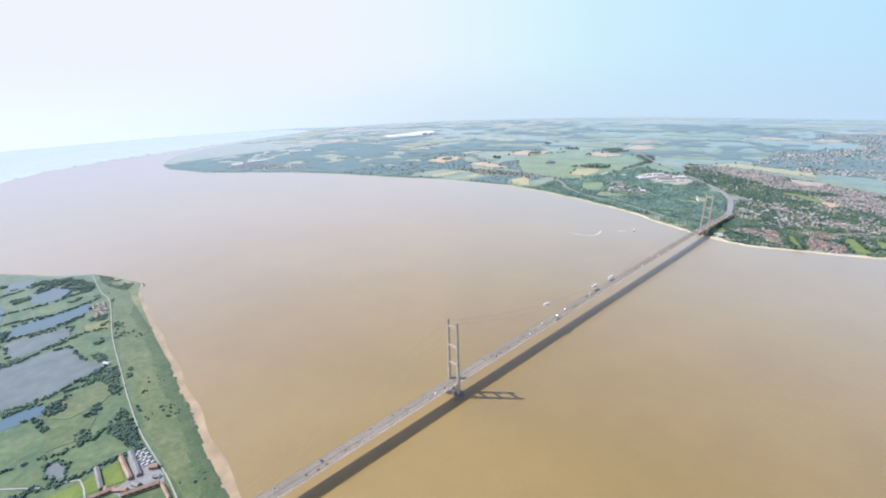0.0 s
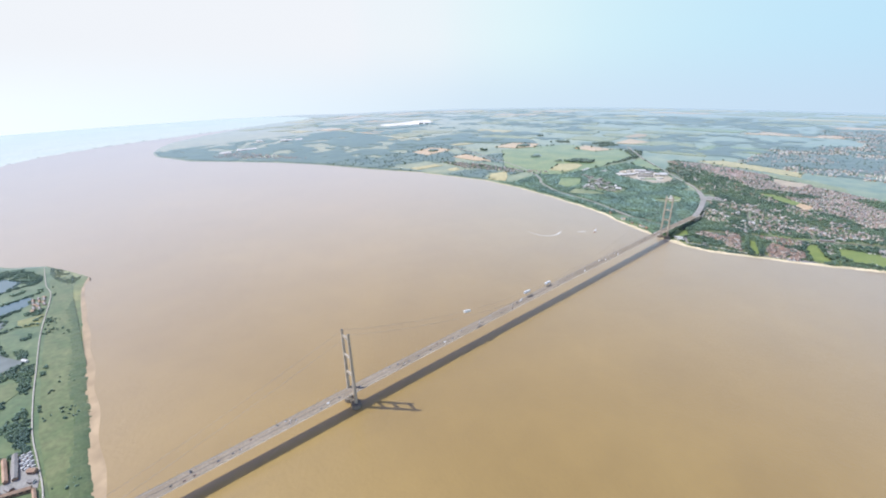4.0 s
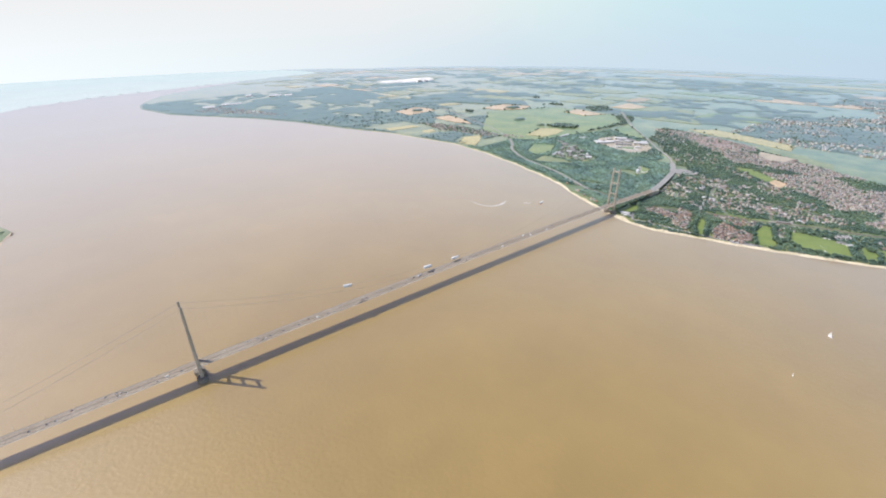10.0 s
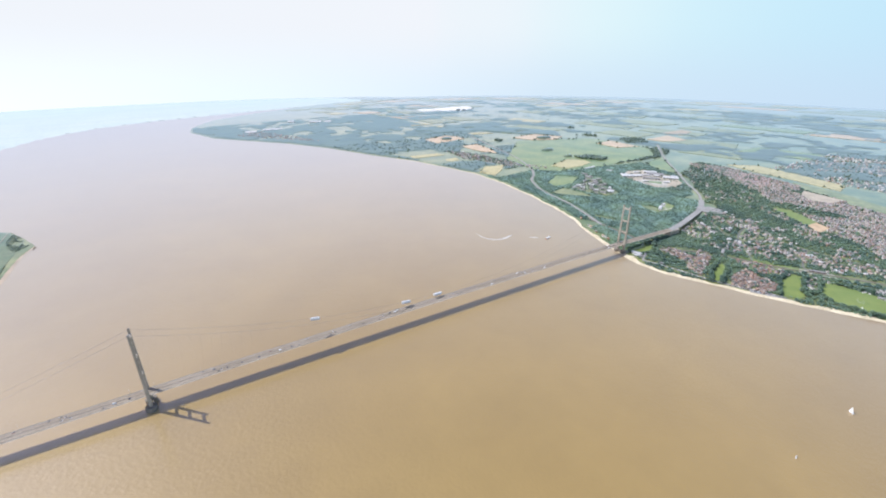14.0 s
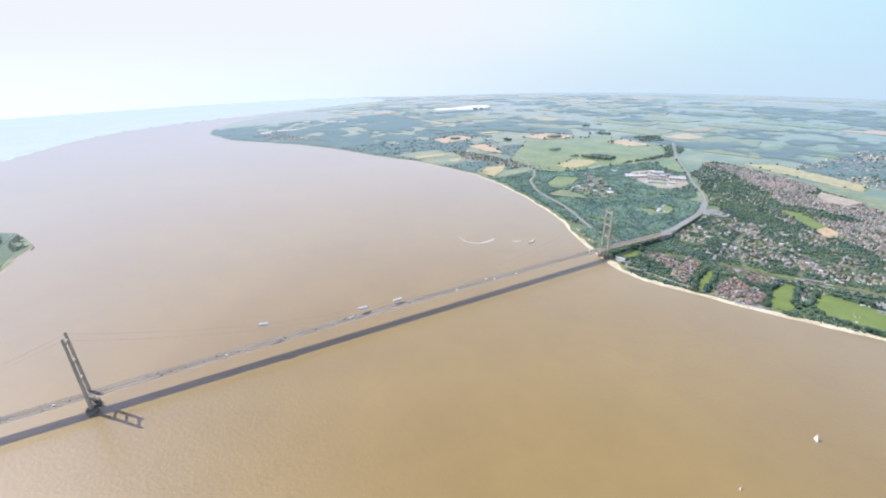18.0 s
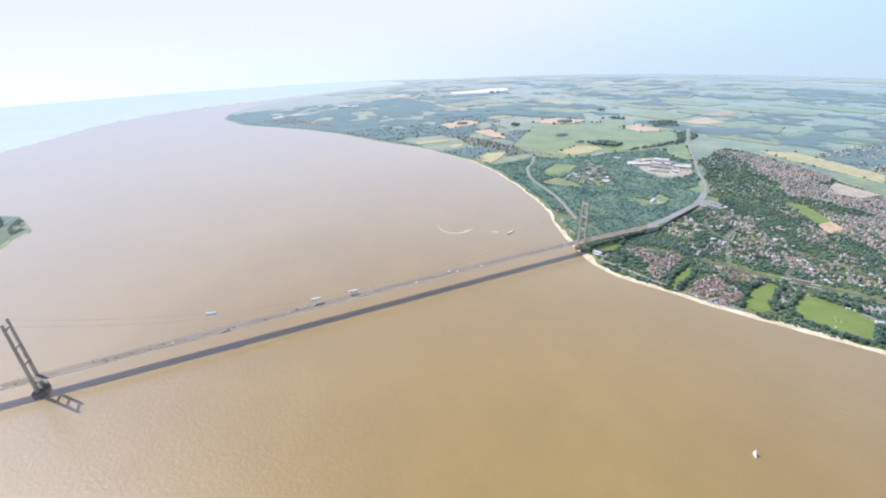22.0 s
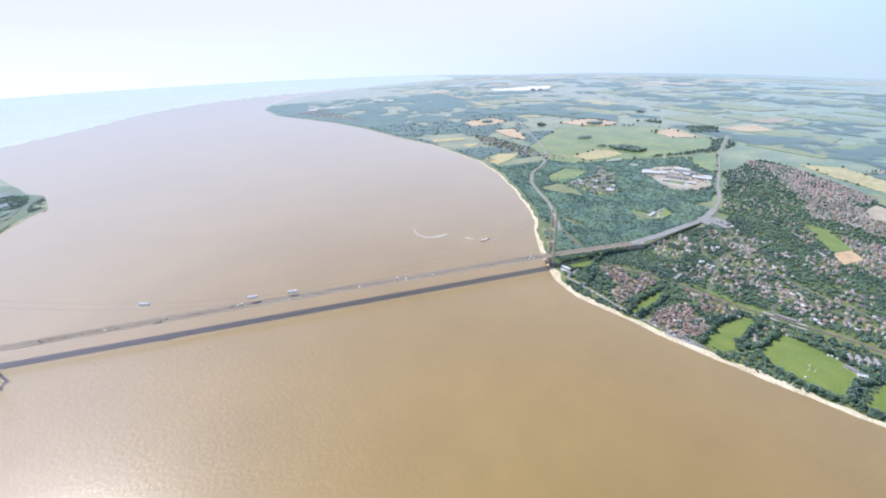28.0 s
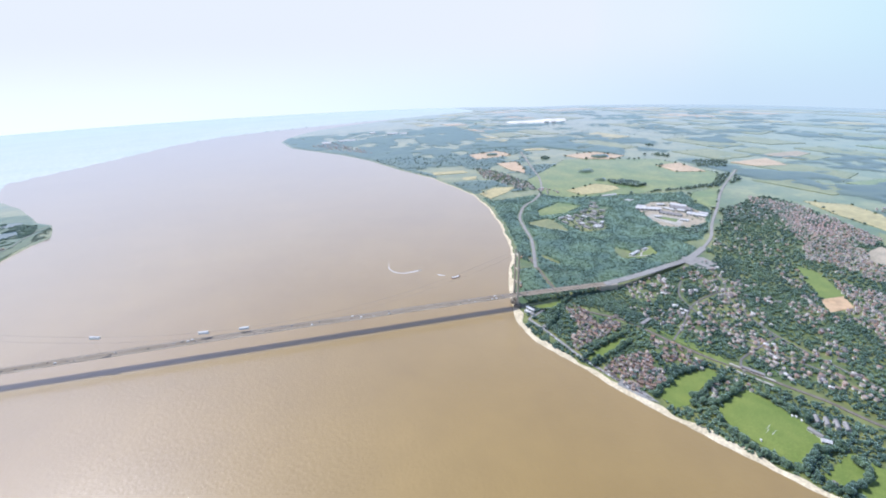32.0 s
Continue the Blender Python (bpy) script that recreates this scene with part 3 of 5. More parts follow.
field("roundabout", [(-130, 2090), (-90, 2060), (-30, 2075), (0, 2120), (-40, 2150), (-100, 2150)], ASPHALT, "paved road junction at the end of the bridge approach", 3.5)

# ---- fields, ponds and tracks of the south bank ----
SOUTH_PATH = curve_through([(-1423, -470), (-1197, -468), (-1093, -458), (-812, -486), (-609, -496), (-474, -502), (-338, -503), (-235, -495), (-134, -490), (60, -500)])
PONDS = [[(-1332, -645), (-1248, -634), (-1236, -569), (-1300, -534), (-1373, -580)], [(-1540, -700), (-1530, -632), (-1460, -638), (-1455, -700)],
         [(-1007, -700), (-1092, -680), (-1103, -574), (-1126, -514), (-1062, -508), (-1024, -558), (-1011, -609)],
         [(-865, -690), (-973, -700), (-981, -618), (-969, -561), (-910, -573), (-882, -615)],
         [(-620, -760), (-820, -760), (-844, -616), (-836, -576), (-742, -560), (-690, -530), (-660, -520), (-648, -560), (-618, -610), (-613, -660)],
         [(-587, -720), (-585, -639), (-543, -640), (-544, -720)], [(-357, -641), (-365, -630), (-336, -613), (-310, -620), (-325, -639)],
         [(-1250, -900), (-1330, -730), (-1130, -720), (-1050, -880)], [(-1560, -860), (-1500, -760), (-1390, -760), (-1420, -900)],
         [(-2000, -1080), (-1900, -960), (-1700, -880), (-1640, -980), (-1800, -1150)]]
SOUTH_HEDGES = [[(-1150, -1000), (-1125, -670), (-1105, -593), (-1126, -514), (-1155, -462)], [(-1030, -900), (-1003, -668), (-997, -626), (-1000, -576), (-1026, -535)],
                [(-850, -900), (-845, -666), (-868, -620), (-886, -569), (-902, -542), (-884, -486)], [(-605, -900), (-605, -663), (-604, -607), (-602, -561), (-606, -523)],
                [(-420, -900), (-395, -660), (-381, -613), (-389, -565), (-447, -510)], [(-330, -900), (-311, -659), (-291, -607), (-294, -551), (-292, -506)],
                [(-1380, -900), (-1416, -674), (-1479, -537)], [(-1220, -760), (-1215, -600), (-1260, -480)], [(-740, -900), (-560, -720), (-540, -650), (-480, -640)]]
POND = bpy.data.materials.new("pond_water")
POND.use_nodes = True
POND.node_tree.nodes["Principled BSDF"].inputs["Base Color"].default_value = (0.12, 0.19, 0.22, 1)
POND.node_tree.nodes["Principled BSDF"].inputs["Roughness"].default_value = 0.08
SILT = surface("silty_lagoon", (0.15, 0.18, 0.165), (0.18, 0.21, 0.19), 200, 40, 0.4, sheen=0.4, haze_rough=0.4, spec=0.5)
for k, outline in enumerate(PONDS):
    shallow = k in (3, 4, 6)
    field("lagoon" if shallow else "pond", curve_through(outline + outline[:1], 20)[:-1], SILT if shallow else POND,
          "shallow grey lagoon among reeds" if shallow else "still grey-blue pond among reeds", 0.5)
field("saltmarsh", [(-1290, -400), (-1233, -392), (-950, -412), (-556, -427), (-305, -442), (-129, -452), (-60, -448), (-60, -482), (-134, -482), (-338, -494), (-609, -487), (-812, -477),
                    (-1093, -449), (-1197, -459), (-1250, -459)], MARSH, "dull green reed marsh in front of the bank", 0.6)
field("paddock", [(-278, -650), (-272, -598), (-284, -546), (-226, -545), (-236, -577), (-241, -650)], LAWN, "green lawn beside the farmyard")
field("meadow", [(-588, -630), (-596, -582), (-572, -526), (-530, -519), (-501, -546), (-487, -600), (-522, -636)], MARSH, "green meadow among hedges")
field("meadow", [(-470, -640), (-480, -590), (-455, -560), (-400, -580), (-405, -640)], MARSH, "green meadow between hedge and reeds")
field("meadow", [(-949, -535), (-949, -475), (-868, -489), (-895, -534)], LEY, "yellowish dry meadow beside the ponds")
field("farmyard", [(-218, -566), (-226, -534), (-288, -532), (-286, -506), (-196, -494), (-176, -497), (-192, -556)], ASPHALT, "grey yard between the farm buildings")
ribbon("track", SOUTH_PATH, 2.2, GRAVEL, "pale gravel track on the flood bank", 2.2)
ribbon("track", curve_through([(-200, -600), (-281, -600), (-300, -640), (-370, -720)]), 2.5, GRAVEL, "pale farm track", 1.6)


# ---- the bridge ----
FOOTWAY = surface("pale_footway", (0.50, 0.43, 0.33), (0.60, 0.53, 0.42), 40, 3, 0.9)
def deck_z(y):
    if y < 0:
        return 32 + 0.014 * y
    if y > 1410:
        return 32 - 0.028 * (y - 1410)
    return 32 + 4.5 * (1 - ((y - 705) / 705) ** 2)


def cable_z(y):
    if 0 <= y <= 1410:
        return 47 + 121 * ((y - 705) / 705) ** 2
    far, low = (-530, 26) if y < 0 else (1690, 27)
    start = 0 if y < 0 else 1410
    t = (y - start) / (far - start)
    return 168 + (low - 168) * t - 26 * t * (1 - t)


bridge = thing("suspension_bridge", "long grey suspension bridge with concrete towers over the estuary", "bridge")
SPAN = steps((-560, 0, 40), (0, 1410, 30), (1410, 1700, 29))


def along(profile, lift=0.0):
    """The profile, points of x and height over the deck, drawn along the whole bridge."""
    return loft([[(x, y, deck_z(y) + z + lift) for x, z in profile] for y in SPAN])


part("deck", along([(-10.2, 0), (10.2, 0), (10.8, -0.8), (7, -4.2), (-7, -4.2), (-10.8, -0.8)]), STEEL, bridge, "grey streamlined steel box deck")
for s in (-1, 1):
    part("carriageway", along([(s * 5.3 - 4.0, 0.12), (s * 5.3 + 4.0, 0.12), (s * 5.3 + 4.0, -0.1), (s * 5.3 - 4.0, -0.1)]), DECK_ROAD, bridge, "grey two-lane asphalt carriageway")
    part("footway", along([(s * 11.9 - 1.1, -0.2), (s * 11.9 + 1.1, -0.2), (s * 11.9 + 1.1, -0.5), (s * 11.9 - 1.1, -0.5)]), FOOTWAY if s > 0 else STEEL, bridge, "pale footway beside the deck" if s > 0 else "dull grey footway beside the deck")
    part("kerb", along([(s * 9.8 - 0.35, 0.35), (s * 9.8 + 0.35, 0.35), (s * 9.8 + 0.35, 0.0), (s * 9.8 - 0.35, 0.0)]), CONCRETE, bridge)
    for z in (0.25, 0.75):
        part("parapet_rail", along([(s * 12.95 - 0.05, z + 0.05), (s * 12.95 + 0.05, z + 0.05), (s * 12.95 + 0.05, z - 0.05), (s * 12.95 - 0.05, z - 0.05)]), STEEL, bridge, "thin grey steel parapet rail")
    cable = part("main_cable", tube([(s * 12.5, y, cable_z(y)) for y in steps((-530, 0, 35), (0, 1410, 22), (1410, 1690, 28))], 0.21), CABLE, bridge, "dark grey main cable hung in a long curve", True)
    bm = bmesh.new()
    for y in [18 * k for k in range(1, 78)] + [-18 * k for k in range(1, 27)] + [1410 + 18 * k for k in range(1, 14)]:
        for e in (-6, 6):
            top, low = Vector((s * 12.5, y, cable_z(y))), Vector((s * 11.8, y + e, deck_z(y + e)))
            if top.z - low.z < 1.5:
                continue
            a = [bm.verts.new(low + Vector(d)) for d in ((0.02, 0, 0), (-0.015, 0.02, 0), (-0.015, -0.02, 0))]
            b = [bm.verts.new(top + Vector(d)) for d in ((0.02, 0, 0), (-0.015, 0.02, 0), (-0.015, -0.02, 0))]
            for i in range(3):
                bm.faces.new((a[i], a[(i + 1) % 3], b[(i + 1) % 3], b[i]))
    tagged(part("hanger_web", bm, CABLE, cable, "thin inclined steel hangers"), kind="stuff")
part("central_barrier", along([(-0.3, 0.45), (0.3, 0.45), (0.45, 0), (-0.45, 0)]), DECK_ROAD, bridge, "grey central safety barrier")


PIER = surface("stained_pier_concrete", (0.17, 0.15, 0.125), (0.28, 0.25, 0.21), 8, 2, 0.85, bump=0.05)


def tower(y, pier_z):
    """A portal of two tapered legs on a pier of two round caissons, with four cross beams."""
    pier = part("tower_pier", boxed(-13, 13, y - 5, y + 5, -6, pier_z - 1.5, bevel=0.5), PIER, bridge, "stained concrete tower pier standing in the water" if y == 0 else "concrete tower pier on the shore")
    for s in (-1, 1):
        ring = [(s * 13.2 + 10.5 * math.cos(a), y + 10.5 * math.sin(a)) for a in [math.tau * k / 24 for k in range(24)]]
        part("caisson", loft([[(x, yy, -6) for x, yy in ring], [(x, yy, pier_z - 0.8) for x, yy in ring], [(s * 13.2 + (x - s * 13.2) * 0.94, y + (yy - y) * 0.94, pier_z) for x, yy in ring]]), PIER, pier, "round stained concrete caisson")
    for s in (-1, 1):
        rings = []
        for z, half, cx in ((pier_z, 3.0, 13.2), (60, 2.65, 12.9), (120, 2.35, 12.6), (166, 2.1, 12.4), (168.5, 1.8, 12.4)):
            c = 0.6
            rings.append([(s * cx + a, y + b, z) for a, b in ((half - c, -half), (half, c - half), (half, half - c), (half - c, half), (c - half, half), (-half, half - c),
                                                             (-half, c - half), (c - half, -half))])
        part("leg", loft(rings), CONCRETE, pier, "tall tapered concrete tower leg")
        part("saddle", boxed(s * 12.5 - 1.2, s * 12.5 + 1.2, y - 2.2, y + 2.2, 168.3, 170.6, bevel=0.3), STEEL, pier, "grey steel cable saddle")
    for z, h in ((22, 5), (72, 4.5), (112, 4.2), (155, 4.5)):
        part("cross_beam", boxed(-11, 11, y - 2.0, y + 2.0, z, z + h, bevel=0.35), CONCRETE, pier, "horizontal concrete cross beam")


tower(0, 8)
tower(1410, 9)
for y0, y1, z in ((-600, -530, 23), (1680, 1740, 22.5)):
    bm = boxed(-13.5, 13.5, y0, y1, -5, z, bevel=2.0)
    part("anchorage", bm, CONCRETE, bridge, "massive concrete cable anchorage")

# the white shelters hung round the west cable
for y, length in ((338, 20), (572, 23), (667, 23)):
    z = cable_z(y)
    shelter = thing("cable_shelter", "white sheeted work shelter hung on the bridge cable", "shelter", (-12.5, y, z - 1.8), group="shelters on the bridge cable")
    sag = cable_z(y + length / 2) - cable_z(y - length / 2)
    bm = loft([[(-2.6, t * length, -1.8 + t * sag), (2.6, t * length, -1.8 + t * sag), (2.6, t * length, 3.0 + t * sag), (0, t * length, 4.2 + t * sag), (-2.6, t * length, 3.0 + t * sag)]
               for t in (-0.5, 0.0, 0.5)])
    part("sheeting", bm, WHITE, shelter, "white plastic sheeting")
    part("platform", loft([[(-3.0, t * length, -2.3 + t * sag), (3.0, t * length, -2.3 + t * sag), (3.0, t * length, -1.85 + t * sag), (-3.0, t * length, -1.85 + t * sag)] for t in (-0.53, 0.53)]),
         STEEL, shelter, "grey steel working platform")

# lamp columns along both edges of the deck
LAMP_HEAD = surface("pale_lamp_head", (0.62, 0.61, 0.58), (0.72, 0.71, 0.68), 2, 0.5, 0.5)
lamp = thing("street_lamp", "tall slim street lamp on the bridge deck", "street lamp", (0, -3150, -75), group="street lamps along the bridge")
part("pole", tube([(0, 0, 0), (0, 0, 7), (0, 0, 11)], [0.14, 0.11, 0.08]), STEEL, lamp, "slim steel lamp pole")
arm = part("arm", tube([(0, 0, 10.9), (-0.9, 0, 11.4), (-1.9, 0, 11.5)], [0.07, 0.06, 0.05]), STEEL, lamp)
part("lamp_head", boxed(-2.8, -1.7, -0.25, 0.25, 11.35, 11.65, bevel=0.1), LAMP_HEAD, arm, "pale flat lamp head")
for k in range(52):
    for s in (1, -1):
        y = -500 + 41 * k + (0 if s > 0 else 20)
        copy_thing(lamp, pose(s * 10.4 * K, y * K, deck_z(y) * K, 0, 0, 0 if s > 0 else 180))
for o in (*lamp.children_recursive, lamp):
    bpy.data.objects.remove(o)

# the small jetty at the corner of the south marsh
jetty = thing("jetty", "small weathered timber jetty at the marsh corner", "jetty", (-1168, -352, up(-1168, -352)), -4)
part("walkway", boxed(-16, 16, -1.4, 1.4, 2.2, 2.6, bevel=0.05), BARK, jetty, "plank walkway")
for k in range(7):
    for s in (-1.1, 1.1):
        part("post", tube([(-15 + 5 * k, s, -2), (-15 + 5 * k, s, 3.4)], 0.18), BARK, jetty)


# ---- trees ----
ICO = bmesh.new()
bmesh.ops.create_icosphere(ICO, subdivisions=1, radius=1)
ICO_V = np.array([v.co[:] for v in ICO.verts])
ICO_F = np.array([[v.index for v in f.verts] for f in ICO.faces])
ICO.free()


def raw_mesh(name, co, tris, materials, index=None, smooth=False):
    me = bpy.data.meshes.new(name)
    me.vertices.add(len(co)), me.loops.add(tris.size), me.polygons.add(len(tris))
    me.vertices.foreach_set("co", (co * K).ravel())
    me.loops.foreach_set("vertex_index", tris.ravel())
    me.polygons.foreach_set("loop_start", np.arange(len(tris)) * tris.shape[1])
    for m in materials:
        me.materials.append(m)
    if index is not None:
        me.polygons.foreach_set("material_index", index)
    if smooth:
        me.polygons.foreach_set("use_smooth", np.ones(len(tris), bool))
    me.update()
    me.validate()
    return new(name, me)


def crowns(name, x, y, size, label, material=LEAF, tall=0.85, lobes=1):
    """Many tree crowns in one mesh: each a few uneven lumps over the ground."""
    x, y, size = np.repeat(x, lobes), np.repeat(y, lobes), np.repeat(size, lobes)
    if lobes > 1:
        a, r = rng.uniform(0, math.tau, len(x)), rng.uniform(0.15, 0.75, len(x)) * size
        x, y, base, size = x + np.cos(a) * r, y + np.sin(a) * r, size * 0.65, size * rng.uniform(0.9, 1.35, len(x)) / math.sqrt(lobes) * 0.85
    else:
        base = size
    ground_z = rise(x, y) + up(x, y)
    n = len(x)
    turn = rng.uniform(0, math.tau, n)
    v = ICO_V[None] * rng.uniform(0.68, 1.3, (n, len(ICO_V), 1))
    c, s = np.cos(turn)[:, None], np.sin(turn)[:, None]
    px, py = v[..., 0] * c - v[..., 1] * s, v[..., 0] * s + v[..., 1] * c
    high = tall * size * rng.uniform(0.8, 1.25, n)
    middle = tall * base * rng.uniform(0.75, 1.15, n)
    co = np.stack([x[:, None] + px * size[:, None], y[:, None] + py * size[:, None],
                   (ground_z + middle)[:, None] + v[..., 2] * high[:, None]], -1).reshape(-1, 3)
    tris = (ICO_F[None] + (np.arange(n) * len(ICO_V))[:, None, None]).reshape(-1, 3)
    return tagged(raw_mesh(name, co, tris, [material], smooth=True), label, "trees", kind="stuff")


LATTICE = rng.random((256, 256))


def patches(x, y, size, seed=0.0):
    """Smooth uneven values between nought and one: three octaves of a random lattice."""
    total, weight = np.zeros(np.shape(x)), 0.0
    for k, w in ((1.0, 1.0), (2.1, 0.55), (4.3, 0.3)):
        u, v = (np.asarray(x) * 0.96 + np.asarray(y) * 0.28) / (2.2 * size) * k + 31.7 * seed + 11 * k, (np.asarray(y) * 0.96 - np.asarray(x) * 0.28) / (2.2 * size) * k + 17.3 * seed
        i, j = np.floor(u).astype(int), np.floor(v).astype(int)
        fu, fv = u - i, v - j
        fu, fv = fu * fu * (3 - 2 * fu), fv * fv * (3 - 2 * fv)
        g = LATTICE
        a, b = g[i % 256, j % 256], g[(i + 1) % 256, j % 256]
        c, d = g[i % 256, (j + 1) % 256], g[(i + 1) % 256, (j + 1) % 256]
        total += w * ((a * (1 - fu) + b * fu) * (1 - fv) + (c * (1 - fu) + d * fu) * fv)
        weight += w
    return np.clip(0.5 + (total / weight - 0.5) * 1.5, 0, 1)


def scatter(x0, x1, y0, y1, step):
    gx, gy = np.meshgrid(np.arange(x0, x1, step), np.arange(y0, y1, step))
    gx, gy = gx.ravel() + rng.uniform(-0.5, 0.5, gx.size) * step, gy.ravel() + rng.uniform(-0.5, 0.5, gx.size) * step
    return gx, gy


def canopy(name, x0, x1, y0, y1, cell, wooded, height, label, material=HAZED_LEAF):
    """The closed roof of a wood as one lumpy sheet that slopes to the ground at its edges."""
    gx, gy = np.meshgrid(np.arange(x0, x1, cell), np.arange(y0, y1, cell))
    shape = gx.shape
    gx, gy = gx + rng.uniform(-0.3, 0.3, shape) * cell, gy + rng.uniform(-0.3, 0.3, shape) * cell
    mask = wooded(gx.ravel(), gy.ravel()).reshape(shape)
    gz = rise(gx, gy) + up(gx, gy) + np.where(mask, height * (0.75 + 0.4 * patches(gx, gy, 2.5 * cell, 8.2)) * (rng.uniform(0.93, 1.07, shape) if cell > 20 else rng.uniform(0.8, 1.2, shape)), -0.5)
    any_on = mask[:-1, :-1] | mask[1:, :-1] | mask[:-1, 1:] | mask[1:, 1:]
    j, i = np.nonzero(any_on)
    a = j * shape[1] + i
    quads = np.stack([a, a + 1, a + shape[1] + 1, a + shape[1]], 1)
    used, back = np.unique(quads, return_inverse=True)
    co = np.stack([gx, gy, gz], -1).reshape(-1, 3)[used]
    return tagged(raw_mesh(name, co, back.reshape(-1, 4), [material], smooth=True), label, "trees", kind="stuff")


OPEN = [BELT, SITE, CREAM, OVAL_FIELD, PALE_FIELD, BIG_PASTURE, TAN_A, TAN_B, TAN_C, TAN_D, TAN_E, YELLOW, TOWN_GREEN, SLOPE_GREEN, PARK, PITCH, STRIP, FORESHORE, END_GREEN,
        SCHOOL, [(-203, 1916), (-263, 2061), (-183, 2036), (-160, 1937)]]
ESTATE_A = [(66, 1534), (82, 1587), (173, 1575), (148, 1643), (202, 1623), (232, 1538), (260, 1460), (212, 1471), (171, 1518)]
ESTATE_B = [(345, 1462), (310, 1550), (309, 1628), (370, 1603), (411, 1600), (431, 1535), (418, 1500)]
ESTATE_C = [(-13, 1770), (19, 1808), (86, 1836), (120, 1771), (57, 1741)]
ESTATE_D = [(263, 1646), (358, 1636), (396, 1694), (382, 1721), (307, 1708), (260, 1681)]
TOWN = [(-640, 3000), (-550, 3039), (-267, 2960), (-6, 2857), (383, 2633), (900, 2500), (900, 1900), (598, 1815), (430, 1900), (300, 2160), (168, 2283), (-78, 2560), (-263, 2690)]


def clear(x, y, roads=14, extra=()):
    ok = inland(x, y) > 28
    for poly in [*OPEN, *extra]:
        ok &= ~inside(x, y, poly)
    ok &= near_line(x, y, ROAD_MAIN) > roads + 8
    ok &= near_line(x, y, ROAD_SHORE) > roads + 4
    ok &= near_line(x, y, RAIL) > 12
    return ok


GREAT_WOOD = [(-30, 1450), (-200, 1510), (-480, 1605), (-720, 1650), (-1210, 1690), (-1060, 1720), (-1090, 2000), (-1100, 2040), (-980, 2110), (-900, 2450), (-850, 2700),
              (-560, 2600), (-380, 2440), (-150, 2150), (-60, 1950), (-15, 1700)]
GLADES = [HOSPITAL, [(-330, 1650), (-300, 1632), (-200, 1660), (-230, 1676)], [(-300, 1930), (-250, 1960), (-170, 1920), (-190, 1890), (-260, 1900)]]


def great_wood(x, y):
    return inside(x, y, GREAT_WOOD) & clear(x, y, 10, GLADES) & (patches(x, y, 60, 1.0) > 0.13)


canopy("woodland_floor", -1300, 0, 1440, 2750, 8, great_wood, 5.0, "closed green leaf roof of the wood", LEAF)
x, y = scatter(-1300, 0, 1440, 2750, 7.5)
keep = great_wood(x, y)
crowns("woodland", x[keep], y[keep], rng.uniform(3.6, 7.0, keep.sum()), "dense dark green woodland beside the bridge", tall=0.95, lobes=3)

SUBURB = [(10, 1440), (110, 1400), (360, 1475), (640, 1610), (800, 1700), (900, 1900), (620, 1990), (420, 2180), (160, 2290), (-90, 2240), (-40, 1950), (5, 1600)]
x, y = scatter(-120, 900, 1400, 2300, 7.8)
wild = patches(x, y, 55, 2.2)
houses = np.zeros(x.shape, bool)
for poly in (ESTATE_A, ESTATE_B, ESTATE_C, ESTATE_D):
    houses |= inside(x, y, poly)
corridor = (near_line(x, y, RAIL) < 62) | ((x < 130) & (y > 1500) & (y < 1760))
keep = inside(x, y, SUBURB) & clear(x, y, 6) & np.where(houses, rng.random(len(x)) < 0.27, (wild > 0.38) | (rng.random(len(x)) < 0.42) | corridor)
keep &= ~((near_line(x, y, RAIL) < 22) & (rng.random(len(x)) < 0.6))
for line in STREETS:
    keep &= near_line(x, y, line) > 8
crowns("garden_trees", x[keep], y[keep], 2.5 + 5.5 * rng.random(keep.sum()) ** 1.6, "leafy green trees among houses and gardens", lobes=5)

x, y = scatter(-60, 800, 1380, 1800, 7.5)
fringe = (inland(x, y) > 13) & (inland(x, y) < 34) & (x > 100) & (patches(x, y, 25, 7.1) > 0.3) & ~((x > 375) & (x < 480))
under = inside(x, y, [(-25, 1450), (60, 1440), (135, 1440), (215, 1440), (60, 1530), (90, 1640), (230, 1660), (215, 1720), (40, 1690), (-10, 1760)]) & (inland(x, y) > 24)
keep = (fringe | under) & ~((x > 20) & (x < 100) & (y > 1405) & (y < 1455))
for poly in (ESTATE_A, ESTATE_B, STRIP, PARK, PITCH, FORESHORE):
    keep &= ~inside(x, y, poly)
for line in STREETS:
    keep &= near_line(x, y, line) > 6
crowns("shore_trees", x[keep], y[keep], rng.uniform(3.2, 6.5, keep.sum()), "dark green trees along the shore and under the bridge", lobes=5)
x, y = scatter(-700, 1000, 1850, 3050, 12)
keep = inside(x, y, TOWN) & ~inside(x, y, SUBURB) & clear(x, y, 6) & ((patches(x, y, 55, 5.5) < 0.42) | (rng.random(len(x)) < 0.45))
crowns("town_trees", x[keep], y[keep], rng.uniform(4, 8, keep.sum()), "green trees among town houses", lobes=3)

UPPER_SUBURB = [(-90, 2200), (160, 2290), (90, 2400), (-78, 2537), (-267, 2893), (-430, 2960), (-640, 2900), (-500, 2640), (-360, 2460), (-150, 2200)]
x, y = scatter(-700, 200, 2180, 3000, 14)
keep = inside(x, y, UPPER_SUBURB) & clear(x, y, 6) & ((patches(x, y, 60, 1.7) > 0.42) | (rng.random(len(x)) < 0.25))
crowns("suburb_trees", x[keep], y[keep], rng.uniform(4.5, 9, keep.sum()), "leafy trees among houses beyond the road junction", lobes=3)

